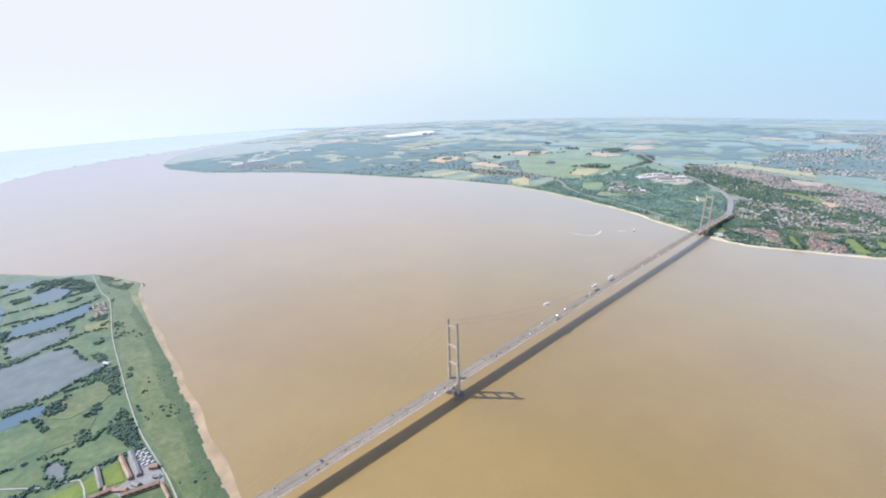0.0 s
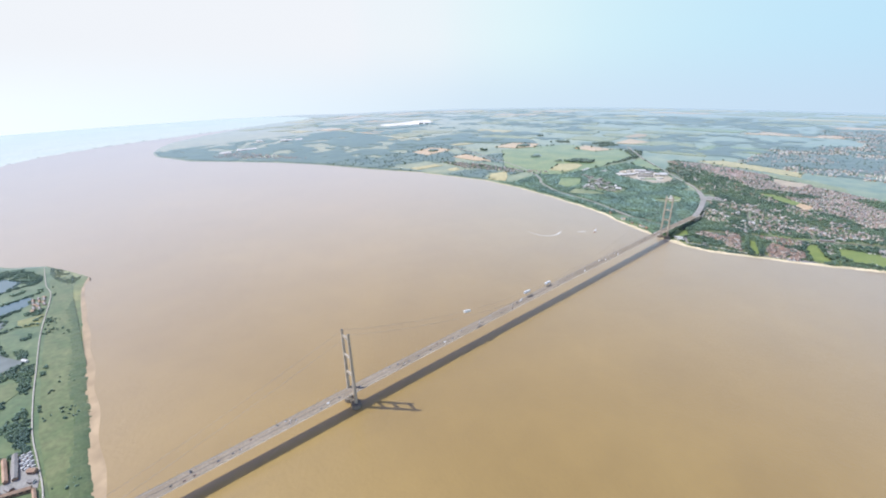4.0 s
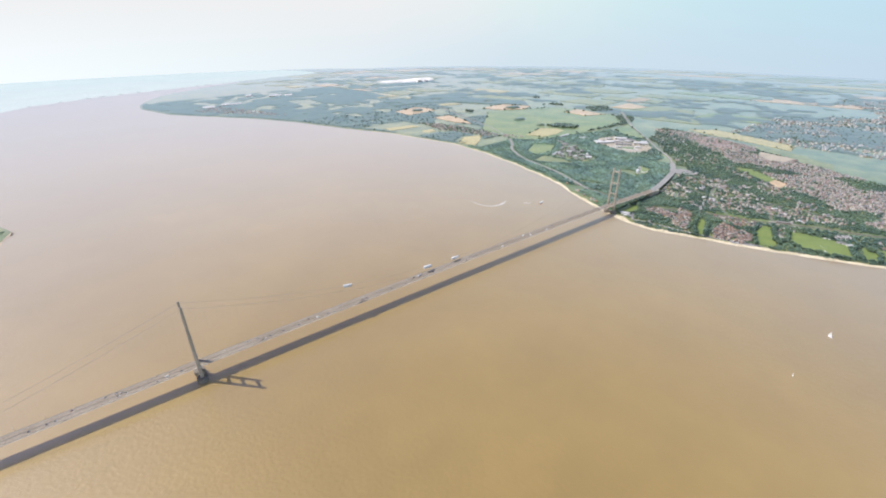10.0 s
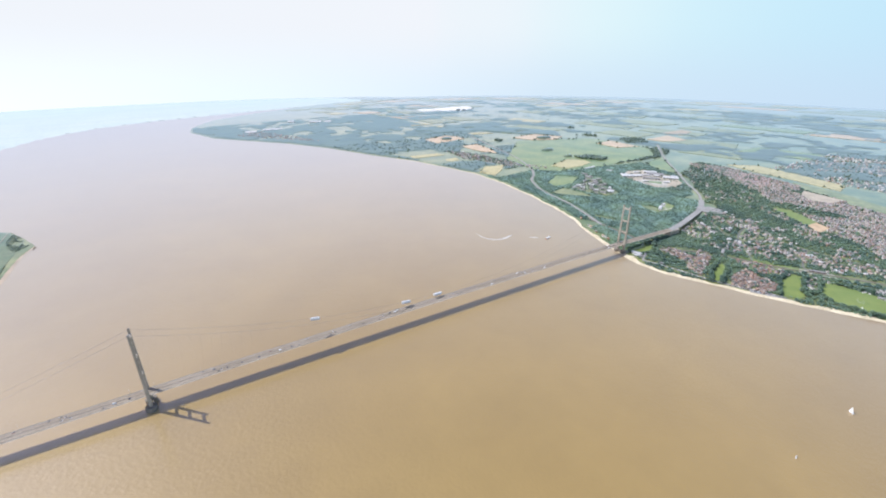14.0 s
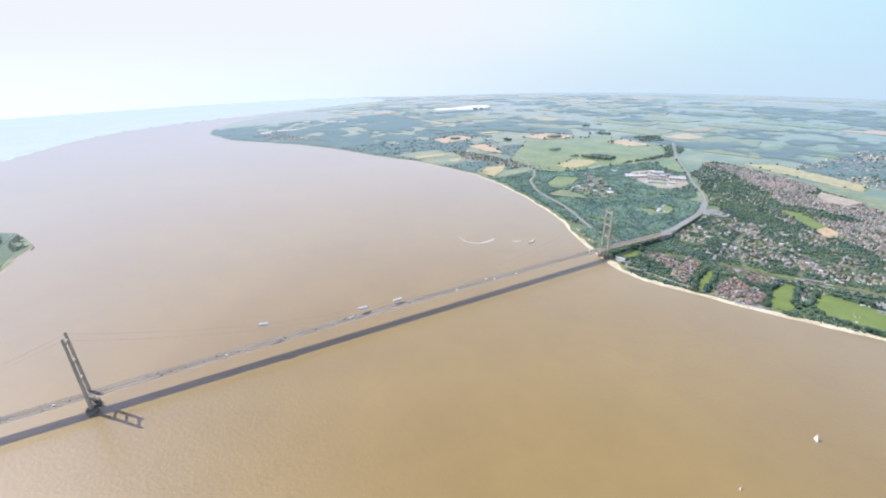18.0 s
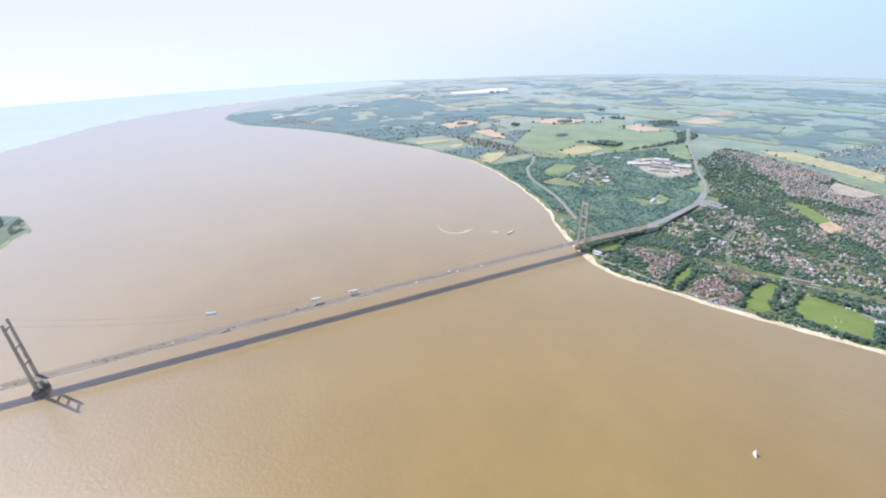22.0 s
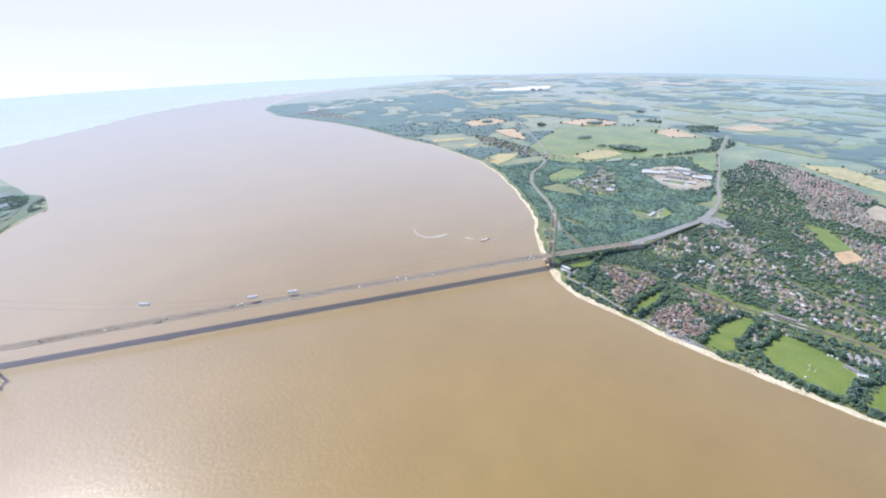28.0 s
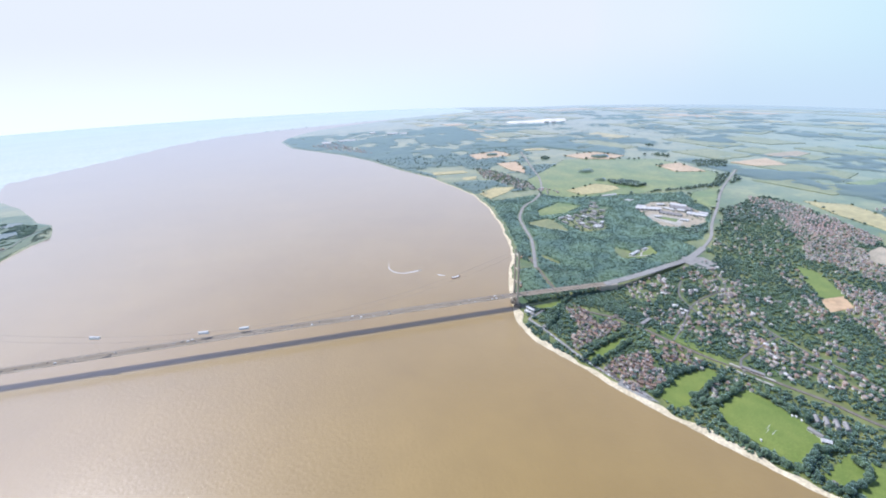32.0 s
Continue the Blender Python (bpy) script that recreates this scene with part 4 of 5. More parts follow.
OVAL_WOOD = [(-1224, 2489), (-1190, 2600), (-1055, 2640), (-1030, 2570), (-1130, 2500)]
x, y = scatter(-1300, -1000, 2500, 2700, 12)
keep = inside(x, y, OVAL_WOOD)
crowns("copse", x[keep], y[keep], rng.uniform(7, 11, keep.sum()), "dark oval copse in the pasture", HAZED_LEAF)
x, y = scatter(-2700, 900, 2000, 3600, 17)
edge = np.zeros(x.shape, bool)
for poly in (BIG_PASTURE, TAN_A, TAN_B, TAN_C, TAN_D, YELLOW, BARLEY_FIELD, SLOPE_GREEN, CREAM):
    edge |= near_line(x, y, poly + poly[:1]) < 14
belt = inside(x, y, [(-930, 2420), (-900, 2760), (-880, 2990), (-1000, 3250), (-1150, 3260), (-960, 2960), (-960, 2450)])
woods = (patches(x, y, 170, 0.7) > 0.74) & (y > 2250) & (x < -300) & ~inside(x, y, TOWN)
keep = (edge & (rng.random(len(x)) < 0.1)) | ((belt | woods) & clear(x, y, 8))
keep &= inland(x, y) > 60
crowns("hedgerow_trees", x[keep], y[keep], rng.uniform(5, 10, keep.sum()), "hedgerow trees and small woods between fields", HAZED_LEAF, tall=0.7)


def far_wooded(x, y):
    keep = (patches(x, y, 240, 2.9) + 0.6 * (patches(x, y, 60, 1.3) - 0.5) > np.where(x > -1200, 0.62, 0.68)) | (patches(x, y, 140, 0.2) + 0.4 * (patches(x, y, 40, 3.3) - 0.5) > 0.8)
    keep = keep & (inland(x, y) > 400) & clear(x, y)
    return keep & ~((y < 3300) & (x > -2500) & (x < 900)) & ~inside(x, y, QUARRY) & ~inside(x, y, BIG_PASTURE)


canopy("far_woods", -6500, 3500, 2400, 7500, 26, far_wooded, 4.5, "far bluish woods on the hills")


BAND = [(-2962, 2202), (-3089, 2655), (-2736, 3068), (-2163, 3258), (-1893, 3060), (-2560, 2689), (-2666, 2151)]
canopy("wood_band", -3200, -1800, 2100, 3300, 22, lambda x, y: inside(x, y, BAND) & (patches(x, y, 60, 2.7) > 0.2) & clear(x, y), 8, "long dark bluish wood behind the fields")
for cx, cy, across, deep in ((-1498, 2526, 34, 50), (-1249, 2472, 18, 30), (-1916, 2889, 48, 70), (-2346, 2180, 40, 45)):
    canopy("copse", cx - 130, cx + 130, cy - 130, cy + 130, 12, lambda x, y: ((x - cx) / across) ** 2 + ((y - cy) / deep) ** 2 < 0.6 + 0.7 * patches(x, y, 20, 1.1), 14, "dark copse among open fields")
x, y = scatter(-1950, -1150, 1830, 2090, 13)
keep = inside(x, y, VILLAGE) & (rng.random(len(x)) < 0.5)
crowns("village_trees", x[keep], y[keep], rng.uniform(4.5, 8, keep.sum()), "dark trees between village houses", HAZED_LEAF, lobes=3)


def shore_wooded(x, y):
    keep = ((patches(x, y, 130, 1.9) + 0.3 * (patches(x, y, 45, 2.4) - 0.5) > np.where(x < -2300, 0.3, 0.46)) & (inland(x, y) > 40) & clear(x, y, 8)) | ((inland(x, y) > 25) & (inland(x, y) < 70) & (patches(x, y, 60, 0.9) > 0.35))
    return keep & ~inside(x, y, GREAT_WOOD) & ~inside(x, y, VILLAGE) & ~inside(x, y, [(-2077, 1572), (-2050, 1850), (-1560, 1830), (-1540, 1580)])


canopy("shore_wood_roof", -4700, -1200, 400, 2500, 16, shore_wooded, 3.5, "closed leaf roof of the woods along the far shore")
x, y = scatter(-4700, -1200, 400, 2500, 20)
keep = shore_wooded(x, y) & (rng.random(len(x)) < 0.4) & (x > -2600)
crowns("shore_woods", x[keep], y[keep], rng.uniform(3.5, 7.5, keep.sum()), "woods along the far shore", HAZED_LEAF, tall=0.6)

# south bank
WET = surface("wet_meadow", (0.095, 0.155, 0.065), (0.175, 0.22, 0.095), 70, 14, 0.85, sheen=0.75, haze_rough=0.4)
canopy("wet_meadow", -1700, 250, -1150, -440, 12, lambda x, y: inland(x, y) > np.where(x < -1120, 4, 62), 0.22, "dull green wet meadow behind the flood bank", WET)
# no known marsh: a pale sheet that paints haze onto the far bank
canopy("saltmarsh", -11400, -2300, -6500, 4200, 60, lambda x, y: (np.interp(x, ssx, ssy) - y > -15), 3, "far bank land with haze painted into its pale colour", HAZED_BANK)
x, y = scatter(-1700, 100, -1000, -430, 6)
wet, lip, hedge = (np.zeros(x.shape, bool) for _ in range(3))
for poly in PONDS:
    wet |= inside(x, y, poly)
    lip |= near_line(x, y, poly + poly[:1]) < 4
for k, line in enumerate(SOUTH_HEDGES):
    hedge |= near_line(x, y, line) < (9 if k == 5 else 5) * (0.35 + patches(x, y, 25, k))
scrub = (patches(x, y, 34, 3.1) > 0.74) & (y > -720)
keep = ((lip & (patches(x, y, 30, 5.0) > 0.45)) | hedge | scrub) & ~wet & (inland(x, y) > 75) & (near_line(x, y, SOUTH_PATH) > 9) & ~((x > -290) & (y > -680))
for box_wood in ([(-633, -581), (-650, -540), (-642, -500), (-505, -508), (-509, -525), (-596, -530)], [(-473, -578), (-509, -549), (-477, -548), (-460, -569)],
                 [(-407, -560), (-406, -528), (-398, -508), (-300, -508), (-311, -528), (-357, -539)], [(-424, -600), (-426, -575), (-381, -571), (-387, -595)],
                 [(-760, -540), (-720, -512), (-680, -512), (-700, -535)], [(-1440, -620), (-1460, -540), (-1380, -500), (-1330, -520)]):
    keep |= inside(x, y, box_wood)
crowns("marsh_scrub", x[keep], y[keep], rng.uniform(3.0, 6.0, keep.sum()), "dark bushes and hedges round the ponds", lobes=4)
REED = surface("tall_reeds", (0.075, 0.12, 0.048), (0.12, 0.155, 0.065), 45, 5, 0.85, sheen=0.4)
canopy("reeds", -1200, 60, -500, -400, 5, lambda x, y: (inland(x, y) > 0.5) & (inland(x, y) < 18 + 20 * patches(x, y, 40, 4.4)), 2.2, "tall dark green reeds along the water's edge", REED)
x, y = scatter(-1180, 0, -485, -425, 11)
keep = (patches(x, y, 18, 6.3) > 0.8) & (inland(x, y) > 12) & (near_line(x, y, SOUTH_PATH) > 6)
crowns("marsh_bushes", x[keep], y[keep], rng.uniform(2, 4, keep.sum()), "small dark bushes standing in the marsh", lobes=2)
TIP = [(-1490, -446), (-1315, -456), (-1214, -436), (-1149, -402), (-1197, -376), (-1252, -368), (-1376, -412)]
x, y = scatter(-1500, -1140, -470, -350, 5)
keep = inside(x, y, TIP) & (patches(x, y, 28, 4.7) > 0.36) & (inland(x, y) > 5)
crowns("marsh_bushes", x[keep], y[keep], rng.uniform(1.5, 2.8, keep.sum()), "dense dark scrub on the corner of the marsh", HAZED_LEAF, tall=0.6, lobes=2)
# hedges along the field edges
hx, hy = [], []
for poly in HEDGED:
    for (x0, y0), (x1, y1) in zip(poly, poly[1:] + poly[:1]):
        far = math.hypot(x0 - 600, y0 - 600)
        gap = 5 + far / 400
        count = max(2, int(math.dist((x0, y0), (x1, y1)) / gap))
        for k in range(count):
            if rng.random() < (0.7 if far < 2600 else 0.42):
                t = (k + rng.uniform(0, 1)) / count
                hx.append(x0 + (x1 - x0) * t + rng.normal(0, 1.5)), hy.append(y0 + (y1 - y0) * t + rng.normal(0, 1.5))
hx, hy = np.array(hx), np.array(hy)
reach = np.hypot(hx - 600, hy - 600)
keep = (inland(hx, hy) > 25) & (reach < 6000)
crowns("hedges", hx[keep], hy[keep], (rng.uniform(1.3, 3.2, len(hx)) * (0.65 + reach / 8000))[keep], "dark hedges along the field edges", HAZED_LEAF, tall=0.7)

# ---- houses ----
ROOF = palette("roof_tiles", [(0.30, 0.19, 0.14), (0.36, 0.25, 0.19), (0.17, 0.15, 0.14), (0.27, 0.21, 0.175), (0.42, 0.33, 0.26), (0.24, 0.205, 0.18), (0.48, 0.42, 0.36)], 0.8)
ROOF_RED = palette("red_roof_tiles", [(0.42, 0.24, 0.18), (0.46, 0.31, 0.25), (0.36, 0.23, 0.18), (0.52, 0.42, 0.37)], 0.8)
WALL = palette("house_walls", [(0.76, 0.72, 0.66), (0.48, 0.33, 0.25), (0.84, 0.82, 0.78), (0.80, 0.78, 0.74), (0.64, 0.55, 0.46)], 0.85)
ROOF_ONE = palette("roof_tiles_single", [(0.30, 0.19, 0.14), (0.36, 0.25, 0.19), (0.17, 0.15, 0.14), (0.27, 0.21, 0.175), (0.42, 0.33, 0.26), (0.24, 0.205, 0.18), (0.48, 0.42, 0.36)], 0.8, islands=False)
WALL_ONE = palette("house_walls_single", [(0.76, 0.72, 0.66), (0.46, 0.29, 0.21), (0.82, 0.80, 0.76), (0.52, 0.35, 0.26), (0.64, 0.55, 0.46)], 0.85, islands=False)
ROOF_PALE = palette("pale_roofs", [(0.66, 0.64, 0.61), (0.30, 0.22, 0.18), (0.55, 0.52, 0.48), (0.20, 0.18, 0.17), (0.40, 0.33, 0.28)], 0.7)
BRICK = surface("chimney_brick", (0.30, 0.16, 0.11), (0.38, 0.21, 0.14), 3, 0.5, 0.9)
GLASS = bpy.data.materials.new("window_glass")
GLASS.use_nodes = True
GLASS.node_tree.nodes["Principled BSDF"].inputs["Base Color"].default_value = (0.04, 0.05, 0.06, 1)
GLASS.node_tree.nodes["Principled BSDF"].inputs["Roughness"].default_value = 0.1


def house(name, w, d, h, roof_h, place, turn, label, category="house", walls=None, roof=None):
    """A gabled house: walls, roof with eaves, chimney and windows."""
    ob = thing(name, label, category, place, turn, group="houses of the riverside suburb")
    bm = loft([[(-w / 2, -d / 2, -2), (w / 2, -d / 2, -2), (w / 2, d / 2, -2), (-w / 2, d / 2, -2)], [(-w / 2, -d / 2, h), (w / 2, -d / 2, h), (w / 2, d / 2, h), (-w / 2, d / 2, h)]])
    part("wall", bm, walls or WALL_ONE, ob)
    o = 0.5
    bm = loft([[(x, -d / 2 - o, h - 0.3), (x, d / 2 + o, h - 0.3), (x, d / 2 + o, h), (x, 0, h + roof_h), (x, -d / 2 - o, h)] for x in (-w / 2 - o, w / 2 + o)])
    part("roof", bm, roof or ROOF_ONE, ob)
    part("chimney", boxed(w / 2 - 1.6, w / 2 - 0.6, -0.6, 0.6, h + roof_h * 0.5, h + roof_h + 1.2), BRICK, ob)
    for s in (-1, 1):
        for k in (-1, 1):
            part("window", boxed(k * w / 4 - 0.9, k * w / 4 + 0.9, min(s * d / 2, s * (d / 2 + 0.06)), max(s * d / 2, s * (d / 2 + 0.06)), 1.0, 2.3), GLASS, ob)
    return ob


MODELS = [house("house", 7.4, 5.6, 4.6, 2.6, (0, -3000, -60), 0, "two-storey suburban house with a tiled gable roof"),
          house("house", 9.2, 5.8, 4.8, 2.7, (0, -3030, -60), 0, "long semi-detached house with a tiled gable roof"),
          house("house", 6.4, 5.6, 3.1, 2.5, (0, -3060, -60), 0, "bungalow with a steep tiled roof")]


def place_houses(poly, step_x, step_y, turn, chance=0.85, limit=400, loose=0.5):
    """Rows of houses over a polygon."""
    cx, cy = np.mean(np.array(poly, float), 0)
    c, s = math.cos(radians(turn)), math.sin(radians(turn))
    spots = []
    for i in range(-60, 61):
        for j in range(-60, 61):
            u, v = i * step_x + rng.uniform(-0.4, 0.4) * loose * step_x, j * step_y + (4 if i % 2 else -4) + rng.uniform(-0.4, 0.4) * loose * step_y
            px, py = cx + u * c - v * s, cy + u * s + v * c
            if rng.random() < chance:
                spots.append((px, py, turn + rng.choice([0, 0, 90]) + rng.uniform(-14, 14) * loose))
    spots = np.array(spots)
    ok = inside(spots[:, 0], spots[:, 1], poly) & (inland(spots[:, 0], spots[:, 1]) > 20)
    return spots[ok][:limit]


def free_houses(spots):
    for px, py, turn in spots:
        copy_thing(MODELS[int(rng.integers(3))], spot(px, py, land(px, py) + 0.3, turn))


def joined_houses(name, spots, label, big=1.0, roof=ROOF):
    """Houses too many and far to tell apart, in one mesh."""
    n = len(spots)
    w, d, h, r = (rng.uniform(2.9, 5.2, n) * big, rng.uniform(2.6, 3.6, n) * big, rng.uniform(4.2, 6.0, n), rng.uniform(2.2, 3.4, n))
    a = np.radians(spots[:, 2])
    z = rise(spots[:, 0], spots[:, 1]) + up(spots[:, 0], spots[:, 1])
    o = np.ones(n)
    lw = [(-w, -d, -2 * o), (w, -d, -2 * o), (w, d, -2 * o), (-w, d, -2 * o), (-w, -d, h), (w, -d, h), (w, d, h), (-w, d, h)]
    lr = [(-w - .4, -d - .4, h), (w + .4, -d - .4, h), (w + .4, d + .4, h), (-w - .4, d + .4, h), (-w - .4, 0 * o, h + r), (w + .4, 0 * o, h + r)]
    pts = []
    for px, py, pz in lw + lr:
        pts.append(np.stack([spots[:, 0] + px * np.cos(a) - py * np.sin(a), spots[:, 1] + px * np.sin(a) + py * np.cos(a), z + pz], -1))
    co = np.stack(pts, 1).reshape(-1, 3)
    f = np.array([(0, 1, 5), (0, 5, 4), (1, 2, 6), (1, 6, 5), (2, 3, 7), (2, 7, 6), (3, 0, 4), (3, 4, 7),
                  (8, 9, 13), (8, 13, 12), (10, 11, 12), (10, 12, 13), (9, 10, 13), (11, 8, 12)])
    index = np.tile([0] * 8 + [1] * 6, n)
    tris = (f[None] + (np.arange(n) * 14)[:, None, None]).reshape(-1, 3)
    return tagged(raw_mesh(name, co, tris, [WALL, roof], index), label, "houses", kind="stuff")


free_houses(place_houses(ESTATE_A, 9.4, 10.6, 25, 0.92, 400, 0.9))
free_houses(place_houses(ESTATE_B, 9.4, 10.6, 60, 0.9, 400, 0.9))
free_houses(place_houses(ESTATE_D, 12, 14, 15, 0.7, 400, 1.1))
joined_houses("housing_estate", place_houses(ESTATE_C, 17, 20, 10, limit=900), "red-roofed houses on an estate in the trees")
clusters = []
for cx, cy in ((81, 1857), (155, 2014), (176, 1819), (243, 1866), (311, 1854), (342, 1916), (272, 1982), (102, 1924), (241, 1810), (24, 1906), (110, 2109), (-7, 2109), (397, 1886), (431, 1870),
               (472, 1850), (407, 2052), (360, 1910), (500, 1900), (540, 1960), (200, 2100)):
    for k in range(int(rng.integers(4, 8))):
        clusters.append((cx + rng.normal(0, 17), cy + rng.normal(0, 17), 20 + rng.uniform(-30, 30)))
joined_houses("house_clusters", np.array(clusters), "white houses in small groups among garden trees", 1.1, ROOF_PALE)
spots = place_houses(SUBURB, 12, 15, 20, 0.46, 6000, 1.6)
ok = clear(spots[:, 0], spots[:, 1], 6, (ESTATE_A, ESTATE_B, ESTATE_C, ESTATE_D)) & (near_line(spots[:, 0], spots[:, 1], RAIL) > 55) & (spots[:, 1] > 1640) & (patches(spots[:, 0], spots[:, 1], 55, 2.2) < np.where(spots[:, 0] < 140, 0.42, 0.62))
joined_houses("suburban_houses", spots[ok], "white and red-roofed houses scattered among garden trees", 0.9)
spots = place_houses(UPPER_SUBURB, 20, 24, 40, 0.6, 3000, 1.6)
ok = clear(spots[:, 0], spots[:, 1], 6) & (patches(spots[:, 0], spots[:, 1], 60, 1.7) < 0.62)
joined_houses("upper_suburb_houses", spots[ok], "pale houses among trees beyond the road junction")
spots = place_houses(TOWN, 9, 13, 35, 0.8, 14000, 1.1)
ok = clear(spots[:, 0], spots[:, 1], 6, (SUBURB,)) & (patches(spots[:, 0], spots[:, 1], 55, 5.5) > 0.36)
joined_houses("town_houses", spots[ok], "close rows of red-roofed town houses", 0.78)
for poly in ([(-680, 2939), (-574, 2978), (-407, 2862), (-484, 2773)], [(-401, 2823), (-376, 2955), (-185, 2888), (-117, 2761), (-187, 2651)]):
    joined_houses("red_roof_estate", place_houses(poly, 13, 17, 35, 0.9, 900, 0.5), "close rows of new red-roofed houses", 0.85, ROOF_RED)
x, y = scatter(-300, 3400, 2900, 6200, 24)
settled = (patches(x, y, 330, 2.0) > np.where(x > 150, 0.24, 0.42)) & clear(x, y) & (y > 3090 + 0.02 * x) & ~inside(x, y, YELLOW)
ok = settled & (patches(x, y, 70, 4.1) > 0.5) & (rng.random(len(x)) < 0.8)
joined_houses("far_suburbs", np.stack([x[ok], y[ok], rng.uniform(0, 180, ok.sum())], 1), "hazy far suburbs beyond the yellow field", 1.0, ROOF_PALE)
ok = settled & (rng.random(len(x)) < 0.35)
crowns("far_suburb_trees", x[ok] + 12, y[ok] + 9, rng.uniform(4, 8, ok.sum()), "hazy trees among the far suburbs", HAZED_LEAF, lobes=2)


def leafy_suburb(x, y):
    return (patches(x, y, 330, 2.0) > np.where(x > 150, 0.26, 0.44)) & (patches(x, y, 70, 4.1) + 0.5 * (patches(x, y, 30, 1.1) - 0.5) < 0.56) & clear(x, y) & (y > 3110 + 0.02 * x) & ~inside(x, y, YELLOW)


canopy("far_suburb_gardens", -300, 3400, 2950, 6200, 24, leafy_suburb, 4.0, "hazy green gardens and trees of the far suburbs")
for poly, label in ((VILLAGE, "village houses beside the far shore"),
                    ([(-3700, 700), (-3000, 1150), (-2900, 1300), (-3900, 950)], "hazy pale buildings on the far headland"), ([(-1250, 2030), (-1080, 2060), (-1050, 2120), (-1200, 2110)], "white farm buildings beside the wood")):
    s_ = place_houses(poly, 22, 26, 20, 0.6, 700, 1.8)
    joined_houses("village_houses", s_, label, 1.5)
HOSPITAL_SPOTS = place_houses(HOSPITAL, 34, 28, 30, 0.75, 300, 1.2)
for m in MODELS:
    for o in (*m.children_recursive, m):
        bpy.data.objects.remove(o)


# ---- single buildings ----
FLAT_ROOF = surface("pale_flat_roof", (0.55, 0.55, 0.54), (0.68, 0.68, 0.67), 20, 3, 0.7)
SLATE = surface("grey_roof_sheets", (0.26, 0.25, 0.24), (0.33, 0.32, 0.31), 20, 2, 0.6)
PANTILE = surface("orange_brown_tiles", (0.42, 0.28, 0.20), (0.52, 0.365, 0.27), 12, 1.5, 0.85)
RENDER_WALL = surface("pale_rendered_wall", (0.68, 0.66, 0.62), (0.76, 0.74, 0.70), 8, 1, 0.85)
BRICK_WALL = surface("brown_brick_wall", (0.33, 0.21, 0.15), (0.40, 0.26, 0.19), 8, 1, 0.9)


def hall(name, a, b, width, h, roof_h, label, walls, roof, category="building", windows=6):
    """A long building along the line a to b: walls, pitched or flat roof, doors and a row of windows on both sides."""
    mid = ((a[0] + b[0]) / 2, (a[1] + b[1]) / 2)
    length, turn = math.dist(a, b), math.degrees(math.atan2(b[1] - a[1], b[0] - a[0]))
    ob = thing(name, label, category, (*mid, land(*mid) + 0.8), turn)
    w, d = length, width
    bm = loft([[(-w / 2, -d / 2, z), (w / 2, -d / 2, z), (w / 2, d / 2, z), (-w / 2, d / 2, z)] for z in (-3, h)])
    part("wall", bm, walls, ob)
    o = 0.5
    top = [(d / 2 + o, h - 0.3), (d / 2 + o, h), (0, h + max(roof_h, 0.5)), (-d / 2 - o, h), (-d / 2 - o, h - 0.3)] if roof_h > 0 else [(d / 2 + o, h), (d / 2 + o, h + 0.7), (-d / 2 - o, h + 0.7), (-d / 2 - o, h)]
    part("roof", loft([[(x, y, z) for y, z in top] for x in (-w / 2 - o, w / 2 + o)]), roof, ob)
    for s in (-1, 1):
        for k in range(windows):
            cx = -w / 2 + (k + 0.5) * w / windows
            y0, y1 = sorted((s * d / 2, s * (d / 2 + 0.08)))
            part("window", boxed(cx - w / windows * 0.3, cx + w / windows * 0.3, y0, y1, h * 0.35, h * 0.75), GLASS, ob)
    y0, y1 = sorted((-d / 2, -d / 2 - 0.1))
    part("door", boxed(-1.2, 1.2, y0, y1, 0, 2.3), BARK, ob)
    return ob


hall("school_block", (-680, 2300), (-624, 2395), 34, 9, 0, "long white flat-roofed school block", RENDER_WALL, FLAT_ROOF, "school")
hall("school_block", (-670, 2480), (-615, 2522), 32, 10, 0, "white flat-roofed school block", RENDER_WALL, FLAT_ROOF, "school")
hall("school_block", (-635, 2455), (-560, 2505), 40, 11, 4, "large school hall with a grey pitched roof", RENDER_WALL, SLATE, "school")
hall("school_block", (-590, 2361), (-515, 2412), 30, 8, 3, "school block with a grey pitched roof", RENDER_WALL, SLATE, "school")
hall("school_block", (-530, 2455), (-465, 2500), 34, 8, 0, "white flat-roofed school sports hall", RENDER_WALL, FLAT_ROOF, "school")
hall("school_block", (-640, 2420), (-590, 2440), 18, 7, 0, "low pale school block", RENDER_WALL, FLAT_ROOF, "school")
for a, b, w, h in (((-712, 2330), (-690, 2360), 22, 7), ((-700, 2430), (-685, 2460), 20, 6), ((-520, 2510), (-490, 2530), 22, 7), ((-470, 2370), (-445, 2390), 20, 6), ((-545, 2300), (-530, 2325), 16, 6),
                   ((-585, 2450), (-560, 2470), 24, 8)):
    hall("school_block", a, b, w, h, 0, "small white flat-roofed school block", RENDER_WALL, FLAT_ROOF, "school", 4)
x, y = scatter(-720, -380, 2260, 2540, 14)
keep = inside(x, y, SCHOOL) & (rng.random(len(x)) < 0.12) & ~((x > -600) & (x < -420) & (y < 2400))
crowns("school_trees", x[keep], y[keep], rng.uniform(4, 6.5, keep.sum()), "small trees round the school buildings", lobes=4)
field("play_court", [(-560, 2270), (-590, 2320), (-470, 2400), (-420, 2330), (-400, 2310)], GRAVEL, "pale sandy school playground", 2.0)
field("play_court", [(-545, 2295), (-560, 2320), (-480, 2372), (-455, 2335)], PASTURE, "green court inside the sandy playground", 2.6)
hall("works_tower", (-4450, 3660), (-4430, 3715), 36, 22, 0, "tall white works building far off", RENDER_WALL, FLAT_ROOF, "works", 4)
